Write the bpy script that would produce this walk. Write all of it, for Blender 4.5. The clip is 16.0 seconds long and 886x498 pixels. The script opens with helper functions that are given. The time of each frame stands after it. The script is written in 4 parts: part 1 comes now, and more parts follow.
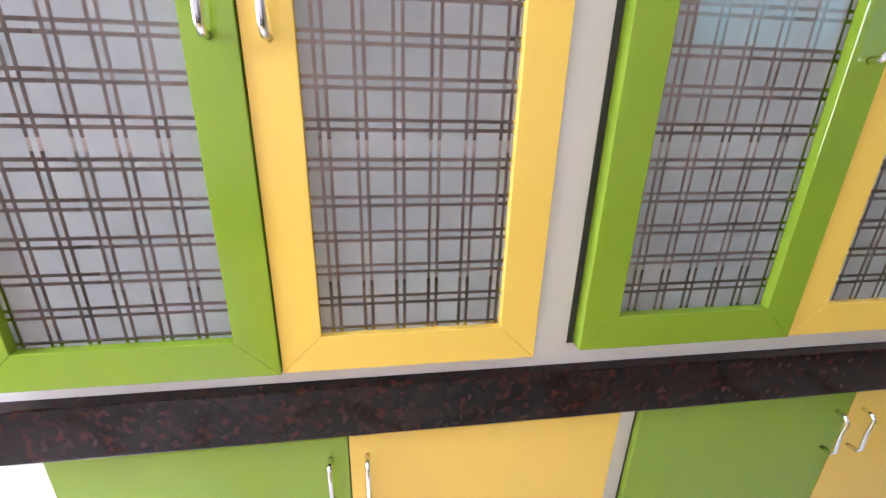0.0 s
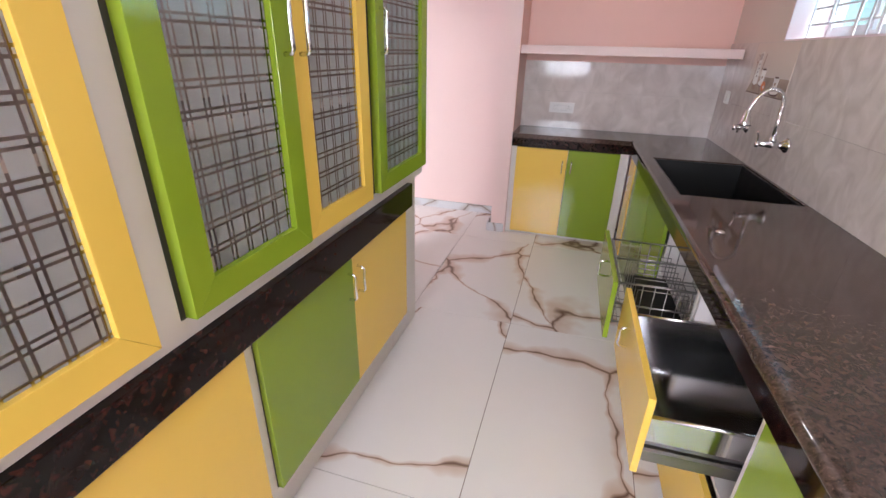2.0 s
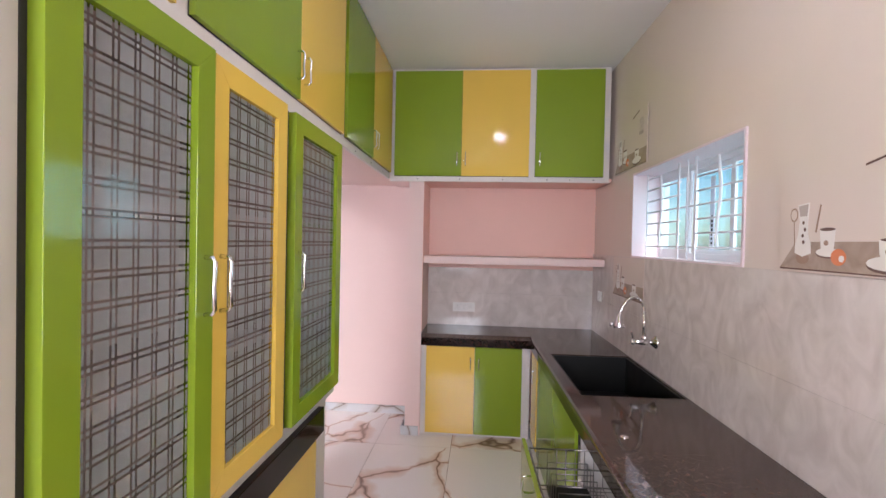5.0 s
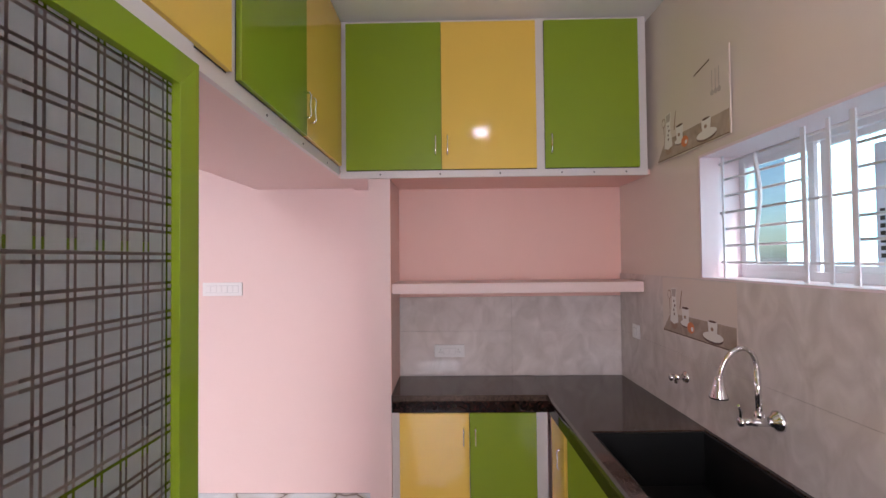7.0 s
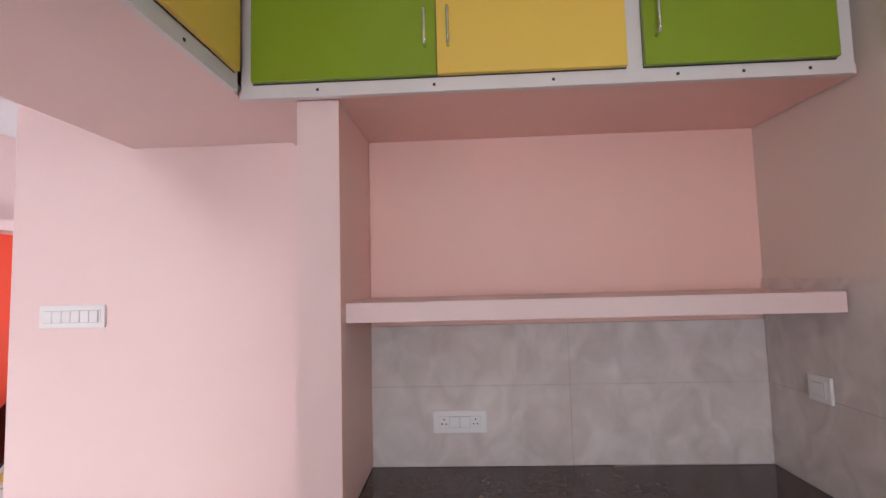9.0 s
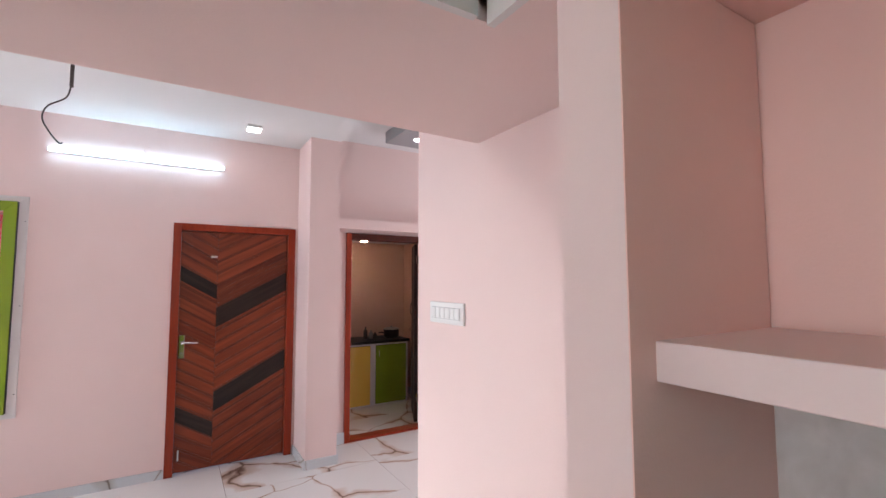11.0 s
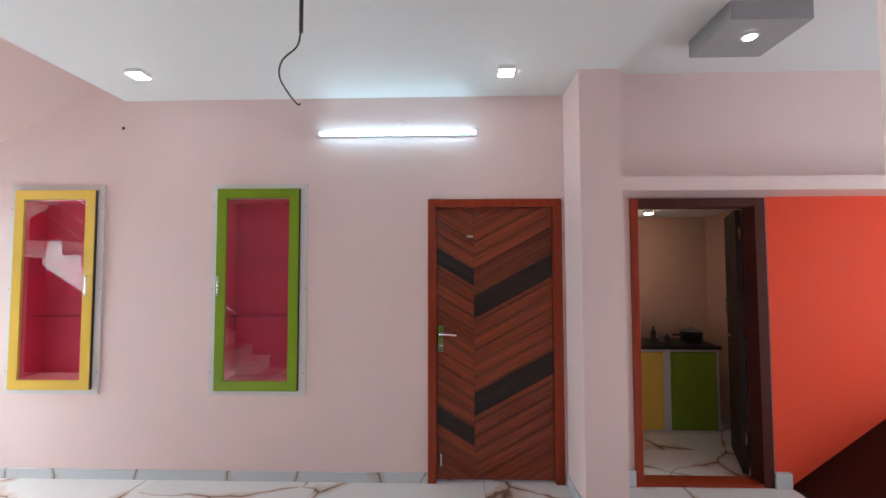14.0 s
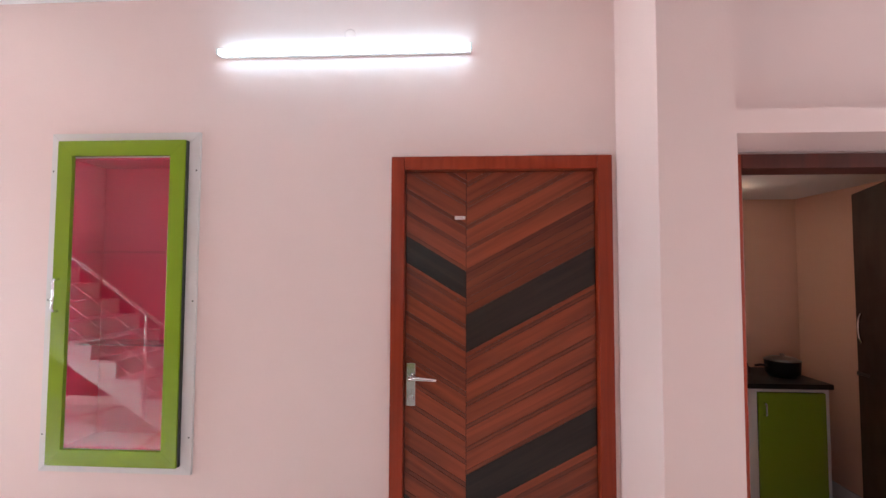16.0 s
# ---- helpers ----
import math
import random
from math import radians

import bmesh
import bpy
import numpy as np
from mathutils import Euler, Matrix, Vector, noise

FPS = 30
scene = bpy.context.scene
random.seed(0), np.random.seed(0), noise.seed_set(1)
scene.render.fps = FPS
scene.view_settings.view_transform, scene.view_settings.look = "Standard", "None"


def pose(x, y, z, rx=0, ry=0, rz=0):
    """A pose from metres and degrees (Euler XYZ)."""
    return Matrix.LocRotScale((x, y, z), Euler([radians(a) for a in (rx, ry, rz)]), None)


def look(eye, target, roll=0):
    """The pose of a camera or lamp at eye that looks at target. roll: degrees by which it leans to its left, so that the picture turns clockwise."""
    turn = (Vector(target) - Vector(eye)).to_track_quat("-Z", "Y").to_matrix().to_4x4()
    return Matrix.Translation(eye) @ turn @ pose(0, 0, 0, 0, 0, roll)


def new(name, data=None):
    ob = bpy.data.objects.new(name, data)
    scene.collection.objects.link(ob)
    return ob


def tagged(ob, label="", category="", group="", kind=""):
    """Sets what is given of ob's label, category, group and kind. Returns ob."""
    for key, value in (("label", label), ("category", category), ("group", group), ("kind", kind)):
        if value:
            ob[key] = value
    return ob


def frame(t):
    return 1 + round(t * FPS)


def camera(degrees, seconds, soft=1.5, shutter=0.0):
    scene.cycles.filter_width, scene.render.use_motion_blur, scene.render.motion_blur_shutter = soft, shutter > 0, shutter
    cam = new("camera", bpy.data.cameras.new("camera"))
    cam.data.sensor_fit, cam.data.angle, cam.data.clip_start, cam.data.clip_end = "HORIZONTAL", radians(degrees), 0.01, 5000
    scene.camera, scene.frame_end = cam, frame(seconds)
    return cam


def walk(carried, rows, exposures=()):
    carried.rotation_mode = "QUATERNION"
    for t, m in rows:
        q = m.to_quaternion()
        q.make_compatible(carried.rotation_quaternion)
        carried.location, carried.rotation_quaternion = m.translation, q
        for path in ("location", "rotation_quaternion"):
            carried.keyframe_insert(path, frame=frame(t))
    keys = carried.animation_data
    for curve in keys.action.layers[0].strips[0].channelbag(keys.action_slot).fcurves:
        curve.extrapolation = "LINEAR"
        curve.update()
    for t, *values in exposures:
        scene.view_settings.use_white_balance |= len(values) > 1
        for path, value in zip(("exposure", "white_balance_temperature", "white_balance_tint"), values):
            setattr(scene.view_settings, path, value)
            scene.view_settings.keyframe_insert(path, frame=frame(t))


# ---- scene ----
cam = camera(90.2, 16.0)
PATH = [
    (0, (0.405, -1.375, 1.412), (-1.436, -1.089, 0.685), 1.6),
    (0.5, (0.348, -1.441, 1.4), (-1.286, -0.708, 0.509), 3.2),
    (1, (0.376, -1.484, 1.393), (-0.897, -0.247, 0.47), 3.2),
    (1.5, (0.429, -1.539, 1.429), (-0.436, 0.021, 0.524), 2.6),
    (2, (0.457, -1.6, 1.47), (-0.052, 0.149, 0.644), 1.5),
    (2.5, (0.473, -1.655, 1.503), (0.064, 0.167, 0.785), 0.9),
    (3, (0.486, -1.706, 1.56), (0.158, 0.192, 1.024), 0.7),
    (3.5, (0.496, -1.736, 1.606), (0.221, 0.213, 1.25), 0.6),
    (4, (0.491, -1.756, 1.624), (0.258, 0.221, 1.437), 0.8),
    (4.5, (0.487, -1.738, 1.626), (0.281, 0.25, 1.54), 0.8),
    (4.7, (0.467, -1.706, 1.627), (0.277, 0.285, 1.567), 1.0),
    (7, (0.309, -0.542, 1.661), (0.276, 1.457, 1.706), -0.6),
    (7.5, (0.354, -0.202, 1.636), (0.327, 1.797, 1.697), -1.0),
    (8, (0.351, 0.092, 1.603), (0.336, 2.09, 1.683), -1.4),
    (8.2, (0.3, 0.224, 1.577), (0.329, 2.221, 1.685), -1.4),
    (10.3, (0.365, 1.339, 1.595), (-0.654, 3.054, 1.738), -0.8),
    (10.5, (0.359, 1.387, 1.59), (-0.89, 2.942, 1.743), -0.4),
    (11, (0.379, 1.474, 1.607), (-1.329, 2.505, 1.751), -0.1),
    (11.5, (0.39, 1.489, 1.606), (-1.534, 2.022, 1.734), -0.4),
    (12, (0.348, 1.535, 1.581), (-1.637, 1.75, 1.697), -0.8),
    (12.5, (0.261, 1.556, 1.567), (-1.734, 1.665, 1.664), -0.6),
    (13, (-0.01, 1.568, 1.572), (-2.008, 1.595, 1.663), -0.9),
    (13.5, (-0.334, 1.627, 1.558), (-2.331, 1.585, 1.653), -0.6),
    (14, (-0.663, 1.656, 1.566), (-2.659, 1.596, 1.663), -0.1),
    (14.5, (-0.997, 1.652, 1.58), (-2.994, 1.606, 1.672), 0.0),
    (15, (-1.336, 1.734, 1.573), (-3.331, 1.643, 1.671), 0.1),
    (15.5, (-1.667, 1.773, 1.574), (-3.662, 1.674, 1.681), 0.1),
    (16, (-1.967, 1.789, 1.582), (-3.962, 1.684, 1.675), 0.2),
]
walk(cam, [(t, look(eye, target, roll)) for t, eye, target, roll in PATH],
     exposures=[(0.0, 0.95, 5500, 10), (0.5, 0.98, 5550, 11), (1.0, 0.70, 5850, 14), (1.5, 0.58, 6050, 16), (4.7, 0.48, 6100, 16), (6.8, 0.24, 6300, 22), (8.2, 0.14, 6300, 24), (10.3, 0.70, 5750, 2), (11.0, 0.40, 5950, 7), (12.0, 0.22, 5750, 5), (13.0, 0.06, 5530, -4), (14.0, 0.04, 5750, -2), (15.0, 0.32, 5900, 5), (16.0, 0.45, 6120, 7)])
# ---- world, sun, large lights, exposure ----
world = bpy.data.worlds.new("sky")
scene.world = world
world.use_nodes = True
wn = world.node_tree
sky = wn.nodes.new("ShaderNodeTexSky")
sky.sky_type = "NISHITA"
sky.sun_disc = False
sky.sun_elevation, sky.sun_rotation = radians(48), radians(150)
wn.links.new(sky.outputs[0], wn.nodes["Background"].inputs[0])
wn.nodes["Background"].inputs[1].default_value = 0.12
sun = new("sun", bpy.data.lights.new("sun", "SUN"))
sun.data.energy, sun.data.angle, sun.data.color = 3.0, radians(0.5), (1, 0.95, 0.88)
sun.matrix_world = look((3, -6, 8), (0, 0, 0))


def area_light(name, eye, target, w, h, power, color=(1, 1, 1)):
    lamp = new(name, bpy.data.lights.new(name, "AREA"))
    lamp.data.shape, lamp.data.size, lamp.data.size_y = "RECTANGLE", w, h
    lamp.data.energy, lamp.data.color = power, color
    lamp.matrix_world = look(eye, target)
    return lamp


# daylight lamps in openings assumed out of view; the kitchen back one is added fill
area_light("back_window_daylight", (0.0, -3.14, 1.65), (0.35, 0, 1.35), 1.0, 1.2, 54, (0.95, 0.97, 1.0))
area_light("entrance_daylight", (-3.1, -4.3, 1.3), (-3.1, 0, 1.2), 1.3, 2.0, 105, (0.90, 0.96, 1.0))
# added fill to brighten the stairs for the pane reflections; no opening here
area_light("stairwell_daylight", (-2.5, -4.4, 3.4), (-1.6, -1.8, 0.7), 1.4, 1.0, 85, (1.0, 0.97, 0.93)).data.spread = radians(80)
# added fill from the unseen hall end, for the orange wall and passage
area_light("verandah_daylight", (-2.6, 6.1, 1.5), (-2.6, 2, 1.3), 1.4, 1.4, 36, (0.92, 0.97, 1.0))


# ---- materials ----
def material(name, color, rough=0.5, metal=0.0, vary=0.06, scale=6.0, bump=0.0, bump_scale=60.0, coat=0.0, ior=1.5):
    m = bpy.data.materials.new(name)
    m.use_nodes = True
    nt = m.node_tree
    b = nt.nodes["Principled BSDF"]
    b.inputs["Roughness"].default_value, b.inputs["Metallic"].default_value = rough, metal
    b.inputs["Coat Weight"].default_value, b.inputs["IOR"].default_value = coat, ior
    tc = nt.nodes.new("ShaderNodeTexCoord")
    n1 = nt.nodes.new("ShaderNodeTexNoise")
    n1.inputs["Scale"].default_value, n1.inputs["Detail"].default_value = scale, 6
    nt.links.new(tc.outputs["Object"], n1.inputs["Vector"])
    mix = nt.nodes.new("ShaderNodeMix")
    mix.data_type = "RGBA"
    mix.inputs["A"].default_value = (*[c * (1 - vary) for c in color], 1)
    mix.inputs["B"].default_value = (*[min(1, c * (1 + vary)) for c in color], 1)
    nt.links.new(n1.outputs["Fac"], mix.inputs["Factor"])
    nt.links.new(mix.outputs["Result"], b.inputs["Base Color"])
    rr = nt.nodes.new("ShaderNodeMapRange")
    rr.inputs["To Min"].default_value, rr.inputs["To Max"].default_value = rough * 0.8, min(1, rough * 1.25)
    nt.links.new(n1.outputs["Fac"], rr.inputs["Value"])
    nt.links.new(rr.outputs["Result"], b.inputs["Roughness"])
    if bump:
        n2 = nt.nodes.new("ShaderNodeTexNoise")
        n2.inputs["Scale"].default_value, n2.inputs["Detail"].default_value = bump_scale, 4
        nt.links.new(tc.outputs["Object"], n2.inputs["Vector"])
        bp = nt.nodes.new("ShaderNodeBump")
        bp.inputs["Strength"].default_value, bp.inputs["Distance"].default_value = bump, 0.004
        nt.links.new(n2.outputs["Fac"], bp.inputs["Height"])
        nt.links.new(bp.outputs["Normal"], b.inputs["Normal"])
    return m


def node(nt, kind, op=None, **inputs):
    n = nt.nodes.new(kind)
    if op:
        n.operation = op
    for k, v in inputs.items():
        n.inputs[int(k[1:])].default_value = v
    return n


def marble(name, base, vein, halo, scale, rough):
    """Polished stone with sparse branching veins; each piece draws its own part of the pattern."""
    m = material(name, base, rough, vary=0.04, scale=1.5)
    nt = m.node_tree
    L = nt.links.new
    b = nt.nodes["Principled BSDF"]
    tc = nt.nodes.new("ShaderNodeTexCoord")
    oi = nt.nodes.new("ShaderNodeObjectInfo")
    shift = node(nt, "ShaderNodeVectorMath", "SCALE")
    cmb = nt.nodes.new("ShaderNodeCombineXYZ")
    L(oi.outputs["Random"], cmb.inputs[0])
    L(oi.outputs["Random"], cmb.inputs[1])
    L(cmb.outputs[0], shift.inputs[0])
    shift.inputs["Scale"].default_value = 37.0
    add = node(nt, "ShaderNodeVectorMath", "ADD")
    L(tc.outputs["Object"], add.inputs[0])
    L(shift.outputs[0], add.inputs[1])
    warp = nt.nodes.new("ShaderNodeTexNoise")
    warp.inputs["Scale"].default_value, warp.inputs["Detail"].default_value = 2.0, 3.0
    L(add.outputs[0], warp.inputs["Vector"])
    wmul = node(nt, "ShaderNodeVectorMath", "SCALE")
    wmul.inputs["Scale"].default_value = 0.24
    L(warp.outputs["Color"], wmul.inputs[0])
    add2 = node(nt, "ShaderNodeVectorMath", "ADD")
    L(add.outputs[0], add2.inputs[0])
    L(wmul.outputs[0], add2.inputs[1])
    stretch = node(nt, "ShaderNodeVectorMath", "MULTIPLY")
    stretch.inputs[1].default_value = (1.0, 0.75, 1.0)
    L(add2.outputs[0], stretch.inputs[0])
    vor = nt.nodes.new("ShaderNodeTexVoronoi")
    vor.feature = "DISTANCE_TO_EDGE"
    vor.inputs["Scale"].default_value = scale
    L(stretch.outputs[0], vor.inputs["Vector"])
    fade = nt.nodes.new("ShaderNodeTexNoise")
    fade.inputs["Scale"].default_value, fade.inputs["Detail"].default_value = 2.6, 3
    L(add.outputs[0], fade.inputs["Vector"])
    width = node(nt, "ShaderNodeMapRange")
    width.inputs["From Min"].default_value, width.inputs["From Max"].default_value = 0.42, 0.68
    width.inputs["To Min"].default_value, width.inputs["To Max"].default_value = 0.003, 0.026
    L(fade.outputs["Fac"], width.inputs["Value"])

    def line(k, low):
        d = node(nt, "ShaderNodeMath", "MULTIPLY", _1=k)
        L(width.outputs["Result"], d.inputs[0])
        q = node(nt, "ShaderNodeMath", "DIVIDE")
        L(vor.outputs["Distance"], q.inputs[0])
        L(d.outputs[0], q.inputs[1])
        s = node(nt, "ShaderNodeMath", "SUBTRACT", _0=1.0)
        s.use_clamp = True
        L(q.outputs[0], s.inputs[1])
        p = node(nt, "ShaderNodeMath", "MULTIPLY", _1=low)
        L(s.outputs[0], p.inputs[0])
        return p.outputs[0]
    base_out = b.inputs["Base Color"].links[0].from_socket
    for color, k, low in ((halo, 3.6, 0.8), (vein, 0.7, 0.9)):
        mx = nt.nodes.new("ShaderNodeMix")
        mx.data_type = "RGBA"
        L(line(k, low), mx.inputs["Factor"])
        L(base_out, mx.inputs["A"])
        mx.inputs["B"].default_value = (*color, 1)
        base_out = mx.outputs["Result"]
    L(base_out, b.inputs["Base Color"])
    return m


def mottled(name, dark, light, scale, rough, streak=(1, 1, 1), low=0.35, high=0.7, fleck=None, fleck_scale=48, fleck_low=0.6):
    """Stone of two tones, with optional fine flecks of a third."""
    m = material(name, dark, rough, ior=1.42)
    nt = m.node_tree
    L = nt.links.new
    b = nt.nodes["Principled BSDF"]
    tc = nt.nodes.new("ShaderNodeTexCoord")
    mp = node(nt, "ShaderNodeVectorMath", "MULTIPLY")
    mp.inputs[1].default_value = streak
    L(tc.outputs["Object"], mp.inputs[0])
    n = nt.nodes.new("ShaderNodeTexNoise")
    n.inputs["Scale"].default_value, n.inputs["Detail"].default_value, n.inputs["Distortion"].default_value = scale, 9, 1.2
    L(mp.outputs[0], n.inputs["Vector"])
    r = nt.nodes.new("ShaderNodeMapRange")
    r.inputs["From Min"].default_value, r.inputs["From Max"].default_value = low, high
    L(n.outputs["Fac"], r.inputs["Value"])
    mx = nt.nodes.new("ShaderNodeMix")
    mx.data_type = "RGBA"
    L(r.outputs["Result"], mx.inputs["Factor"])
    mx.inputs["A"].default_value, mx.inputs["B"].default_value = (*dark, 1), (*light, 1)
    out = mx.outputs["Result"]
    if fleck:
        v = nt.nodes.new("ShaderNodeTexNoise")
        v.inputs["Scale"].default_value, v.inputs["Detail"].default_value = fleck_scale, 3
        L(tc.outputs["Object"], v.inputs["Vector"])
        r2 = nt.nodes.new("ShaderNodeMapRange")
        r2.inputs["From Min"].default_value, r2.inputs["From Max"].default_value = fleck_low, fleck_low + 0.1
        L(v.outputs["Fac"], r2.inputs["Value"])
        m2 = nt.nodes.new("ShaderNodeMix")
        m2.data_type = "RGBA"
        L(r2.outputs["Result"], m2.inputs["Factor"])
        L(out, m2.inputs["A"])
        m2.inputs["B"].default_value = (*fleck, 1)
        out = m2.outputs["Result"]
    L(out, b.inputs["Base Color"])
    return m


def plaid_film(name):
    """Frosted film with a cut-out plaid of doubled lines, that lets the dark cupboard show."""
    m = material(name, (0.50, 0.53, 0.545), 0.05, vary=0.05, scale=3, ior=1.5)
    nt = m.node_tree
    L = nt.links.new
    b = nt.nodes["Principled BSDF"]
    tc = nt.nodes.new("ShaderNodeTexCoord")
    sep = nt.nodes.new("ShaderNodeSeparateXYZ")
    L(tc.outputs["Object"], sep.inputs[0])

    def lines(out, period, start):
        d = node(nt, "ShaderNodeMath", "MULTIPLY_ADD", _1=1 / period, _2=start)
        L(out, d.inputs[0])
        f = node(nt, "ShaderNodeMath", "FRACT")
        L(d.outputs[0], f.inputs[0])
        res = None
        for at in (0.38, 0.62):
            s = node(nt, "ShaderNodeMath", "SUBTRACT", _1=at)
            L(f.outputs[0], s.inputs[0])
            a = node(nt, "ShaderNodeMath", "ABSOLUTE")
            L(s.outputs[0], a.inputs[0])
            c = node(nt, "ShaderNodeMath", "LESS_THAN", _1=0.05)
            L(a.outputs[0], c.inputs[0])
            if res is None:
                res = c.outputs[0]
            else:
                mx = node(nt, "ShaderNodeMath", "MAXIMUM")
                L(res, mx.inputs[0])
                L(c.outputs[0], mx.inputs[1])
                res = mx.outputs[0]
        return res
    both = node(nt, "ShaderNodeMath", "MAXIMUM")
    L(lines(sep.outputs[1], 0.0505, 0.1), both.inputs[0])
    L(lines(sep.outputs[2], 0.0535, 0.3), both.inputs[1])
    out = nt.nodes["Material Output"]
    thin = nt.nodes.new("ShaderNodeBsdfTranslucent")
    thin.inputs["Color"].default_value = (0.92, 0.93, 0.92, 1)
    frosted = node(nt, "ShaderNodeMixShader", _0=0.55)
    L(b.outputs[0], frosted.inputs[1])
    L(thin.outputs[0], frosted.inputs[2])
    seen = nt.nodes.new("ShaderNodeBsdfTransparent")
    seen.inputs["Color"].default_value = (0.90, 0.90, 0.90, 1)
    gloss = nt.nodes.new("ShaderNodeBsdfGlossy")
    gloss.inputs["Roughness"].default_value = 0.03
    fres = nt.nodes.new("ShaderNodeFresnel")
    fres.inputs["IOR"].default_value = 1.4
    bare = nt.nodes.new("ShaderNodeMixShader")
    L(fres.outputs[0], bare.inputs[0])
    L(seen.outputs[0], bare.inputs[1])
    L(gloss.outputs[0], bare.inputs[2])
    cut = nt.nodes.new("ShaderNodeMixShader")
    L(both.outputs[0], cut.inputs[0])
    L(frosted.outputs[0], cut.inputs[1])
    L(bare.outputs[0], cut.inputs[2])
    L(cut.outputs[0], out.inputs["Surface"])
    return m


def wood(name, dark, light, angle, rough=0.32):
    """Veneer with long grain that runs at the given slope in the y-z plane."""
    m = material(name, dark, rough, ior=1.38)
    nt = m.node_tree
    L = nt.links.new
    b = nt.nodes["Principled BSDF"]
    tc = nt.nodes.new("ShaderNodeTexCoord")
    oi = nt.nodes.new("ShaderNodeObjectInfo")
    mp = nt.nodes.new("ShaderNodeMapping")
    mp.inputs["Rotation"].default_value = (-angle, 0, 0)
    L(tc.outputs["Object"], mp.inputs["Vector"])
    st = node(nt, "ShaderNodeVectorMath", "MULTIPLY_ADD")
    st.inputs[1].default_value = (1, 1.6, 30)
    L(mp.outputs[0], st.inputs[0])
    rnd = node(nt, "ShaderNodeMath", "MULTIPLY", _1=40.0)
    L(oi.outputs["Random"], rnd.inputs[0])
    L(rnd.outputs[0], st.inputs[2])
    n = nt.nodes.new("ShaderNodeTexNoise")
    n.inputs["Scale"].default_value, n.inputs["Detail"].default_value, n.inputs["Distortion"].default_value = 1.0, 6, 0.6
    L(st.outputs[0], n.inputs["Vector"])
    r = nt.nodes.new("ShaderNodeMapRange")
    r.inputs["From Min"].default_value, r.inputs["From Max"].default_value = 0.3, 0.7
    L(n.outputs["Fac"], r.inputs["Value"])
    sh = node(nt, "ShaderNodeMath", "MULTIPLY_ADD", _1=0.35, _2=-0.17)
    L(oi.outputs["Random"], sh.inputs[0])
    ad = node(nt, "ShaderNodeMath", "ADD")
    ad.use_clamp = True
    L(r.outputs["Result"], ad.inputs[0])
    L(sh.outputs[0], ad.inputs[1])
    mx = nt.nodes.new("ShaderNodeMix")
    mx.data_type = "RGBA"
    L(ad.outputs[0], mx.inputs["Factor"])
    mx.inputs["A"].default_value, mx.inputs["B"].default_value = (*dark, 1), (*light, 1)
    L(mx.outputs["Result"], b.inputs["Base Color"])
    return m


def glow(name, color, strength):
    m = bpy.data.materials.new(name)
    m.use_nodes = True
    b = m.node_tree.nodes["Principled BSDF"]
    b.inputs["Base Color"].default_value = (0.8, 0.8, 0.8, 1)
    b.inputs["Emission Color"].default_value, b.inputs["Emission Strength"].default_value = (*color, 1), strength
    return m


def clear(name, color, rough=0.0):
    m = bpy.data.materials.new(name)
    m.use_nodes = True
    nt = m.node_tree
    b = nt.nodes["Principled BSDF"]
    b.inputs["Base Color"].default_value = (*color, 1)
    b.inputs["Transmission Weight"].default_value, b.inputs["Roughness"].default_value, b.inputs["IOR"].default_value = 1, rough, 1.45
    return m


PINK = material("pink_wall_paint", (0.80, 0.62, 0.59), 0.55, vary=0.03, scale=2.5, bump=0.12, bump_scale=140)
# the wall pink, deepened by light bounced between the alcove's faces
BOUNCE_PINK = material("bounce_lit_pink_paint", (0.86, 0.55, 0.48), 0.5, vary=0.05, scale=2.5, bump=0.12, bump_scale=140)
# dark maroon for an added panel that keeps the niche panes' reflections deep
REFLECTION_DARK = material("dark_maroon_reflection_panel", (0.13, 0.038, 0.042), 0.6, vary=0.06, scale=2.5, bump=0.2, bump_scale=80)
ROOM_PAINT = material("tan_room_paint", (0.62, 0.40, 0.31), 0.6, vary=0.04, scale=2.5, bump=0.12, bump_scale=140)
WHITE = material("white_ceiling_paint", (0.78, 0.78, 0.78), 0.7, vary=0.02, scale=2, bump=0.1, bump_scale=120)
ORANGE = material("orange_wall_paint", (0.76, 0.062, 0.02), 0.8, vary=0.07, scale=3, bump=0.3, bump_scale=50)
GREEN = material("green_laminate", (0.225, 0.325, 0.022), 0.08, vary=0.03, scale=2, ior=1.42)
YELLOW = material("yellow_laminate", (0.80, 0.54, 0.10), 0.08, vary=0.03, scale=2, ior=1.42)
CARCASS = material("white_board", (0.70, 0.655, 0.64), 0.35, vary=0.04, scale=5)
INSIDE = material("pale_board", (0.76, 0.63, 0.58), 0.5, vary=0.05, scale=5)
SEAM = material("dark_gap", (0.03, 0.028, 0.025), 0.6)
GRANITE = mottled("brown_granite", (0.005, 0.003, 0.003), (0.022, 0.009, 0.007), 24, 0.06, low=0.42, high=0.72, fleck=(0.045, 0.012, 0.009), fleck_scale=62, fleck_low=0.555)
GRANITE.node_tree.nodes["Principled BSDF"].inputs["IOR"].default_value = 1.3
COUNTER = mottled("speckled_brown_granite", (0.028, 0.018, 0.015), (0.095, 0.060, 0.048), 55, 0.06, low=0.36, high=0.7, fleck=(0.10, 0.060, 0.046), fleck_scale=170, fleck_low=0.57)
COUNTER.node_tree.nodes["Principled BSDF"].inputs["IOR"].default_value = 1.6
BLACK_GRANITE = mottled("black_granite", (0.005, 0.005, 0.005), (0.018, 0.013, 0.012), 40, 0.08, low=0.45, high=0.8)
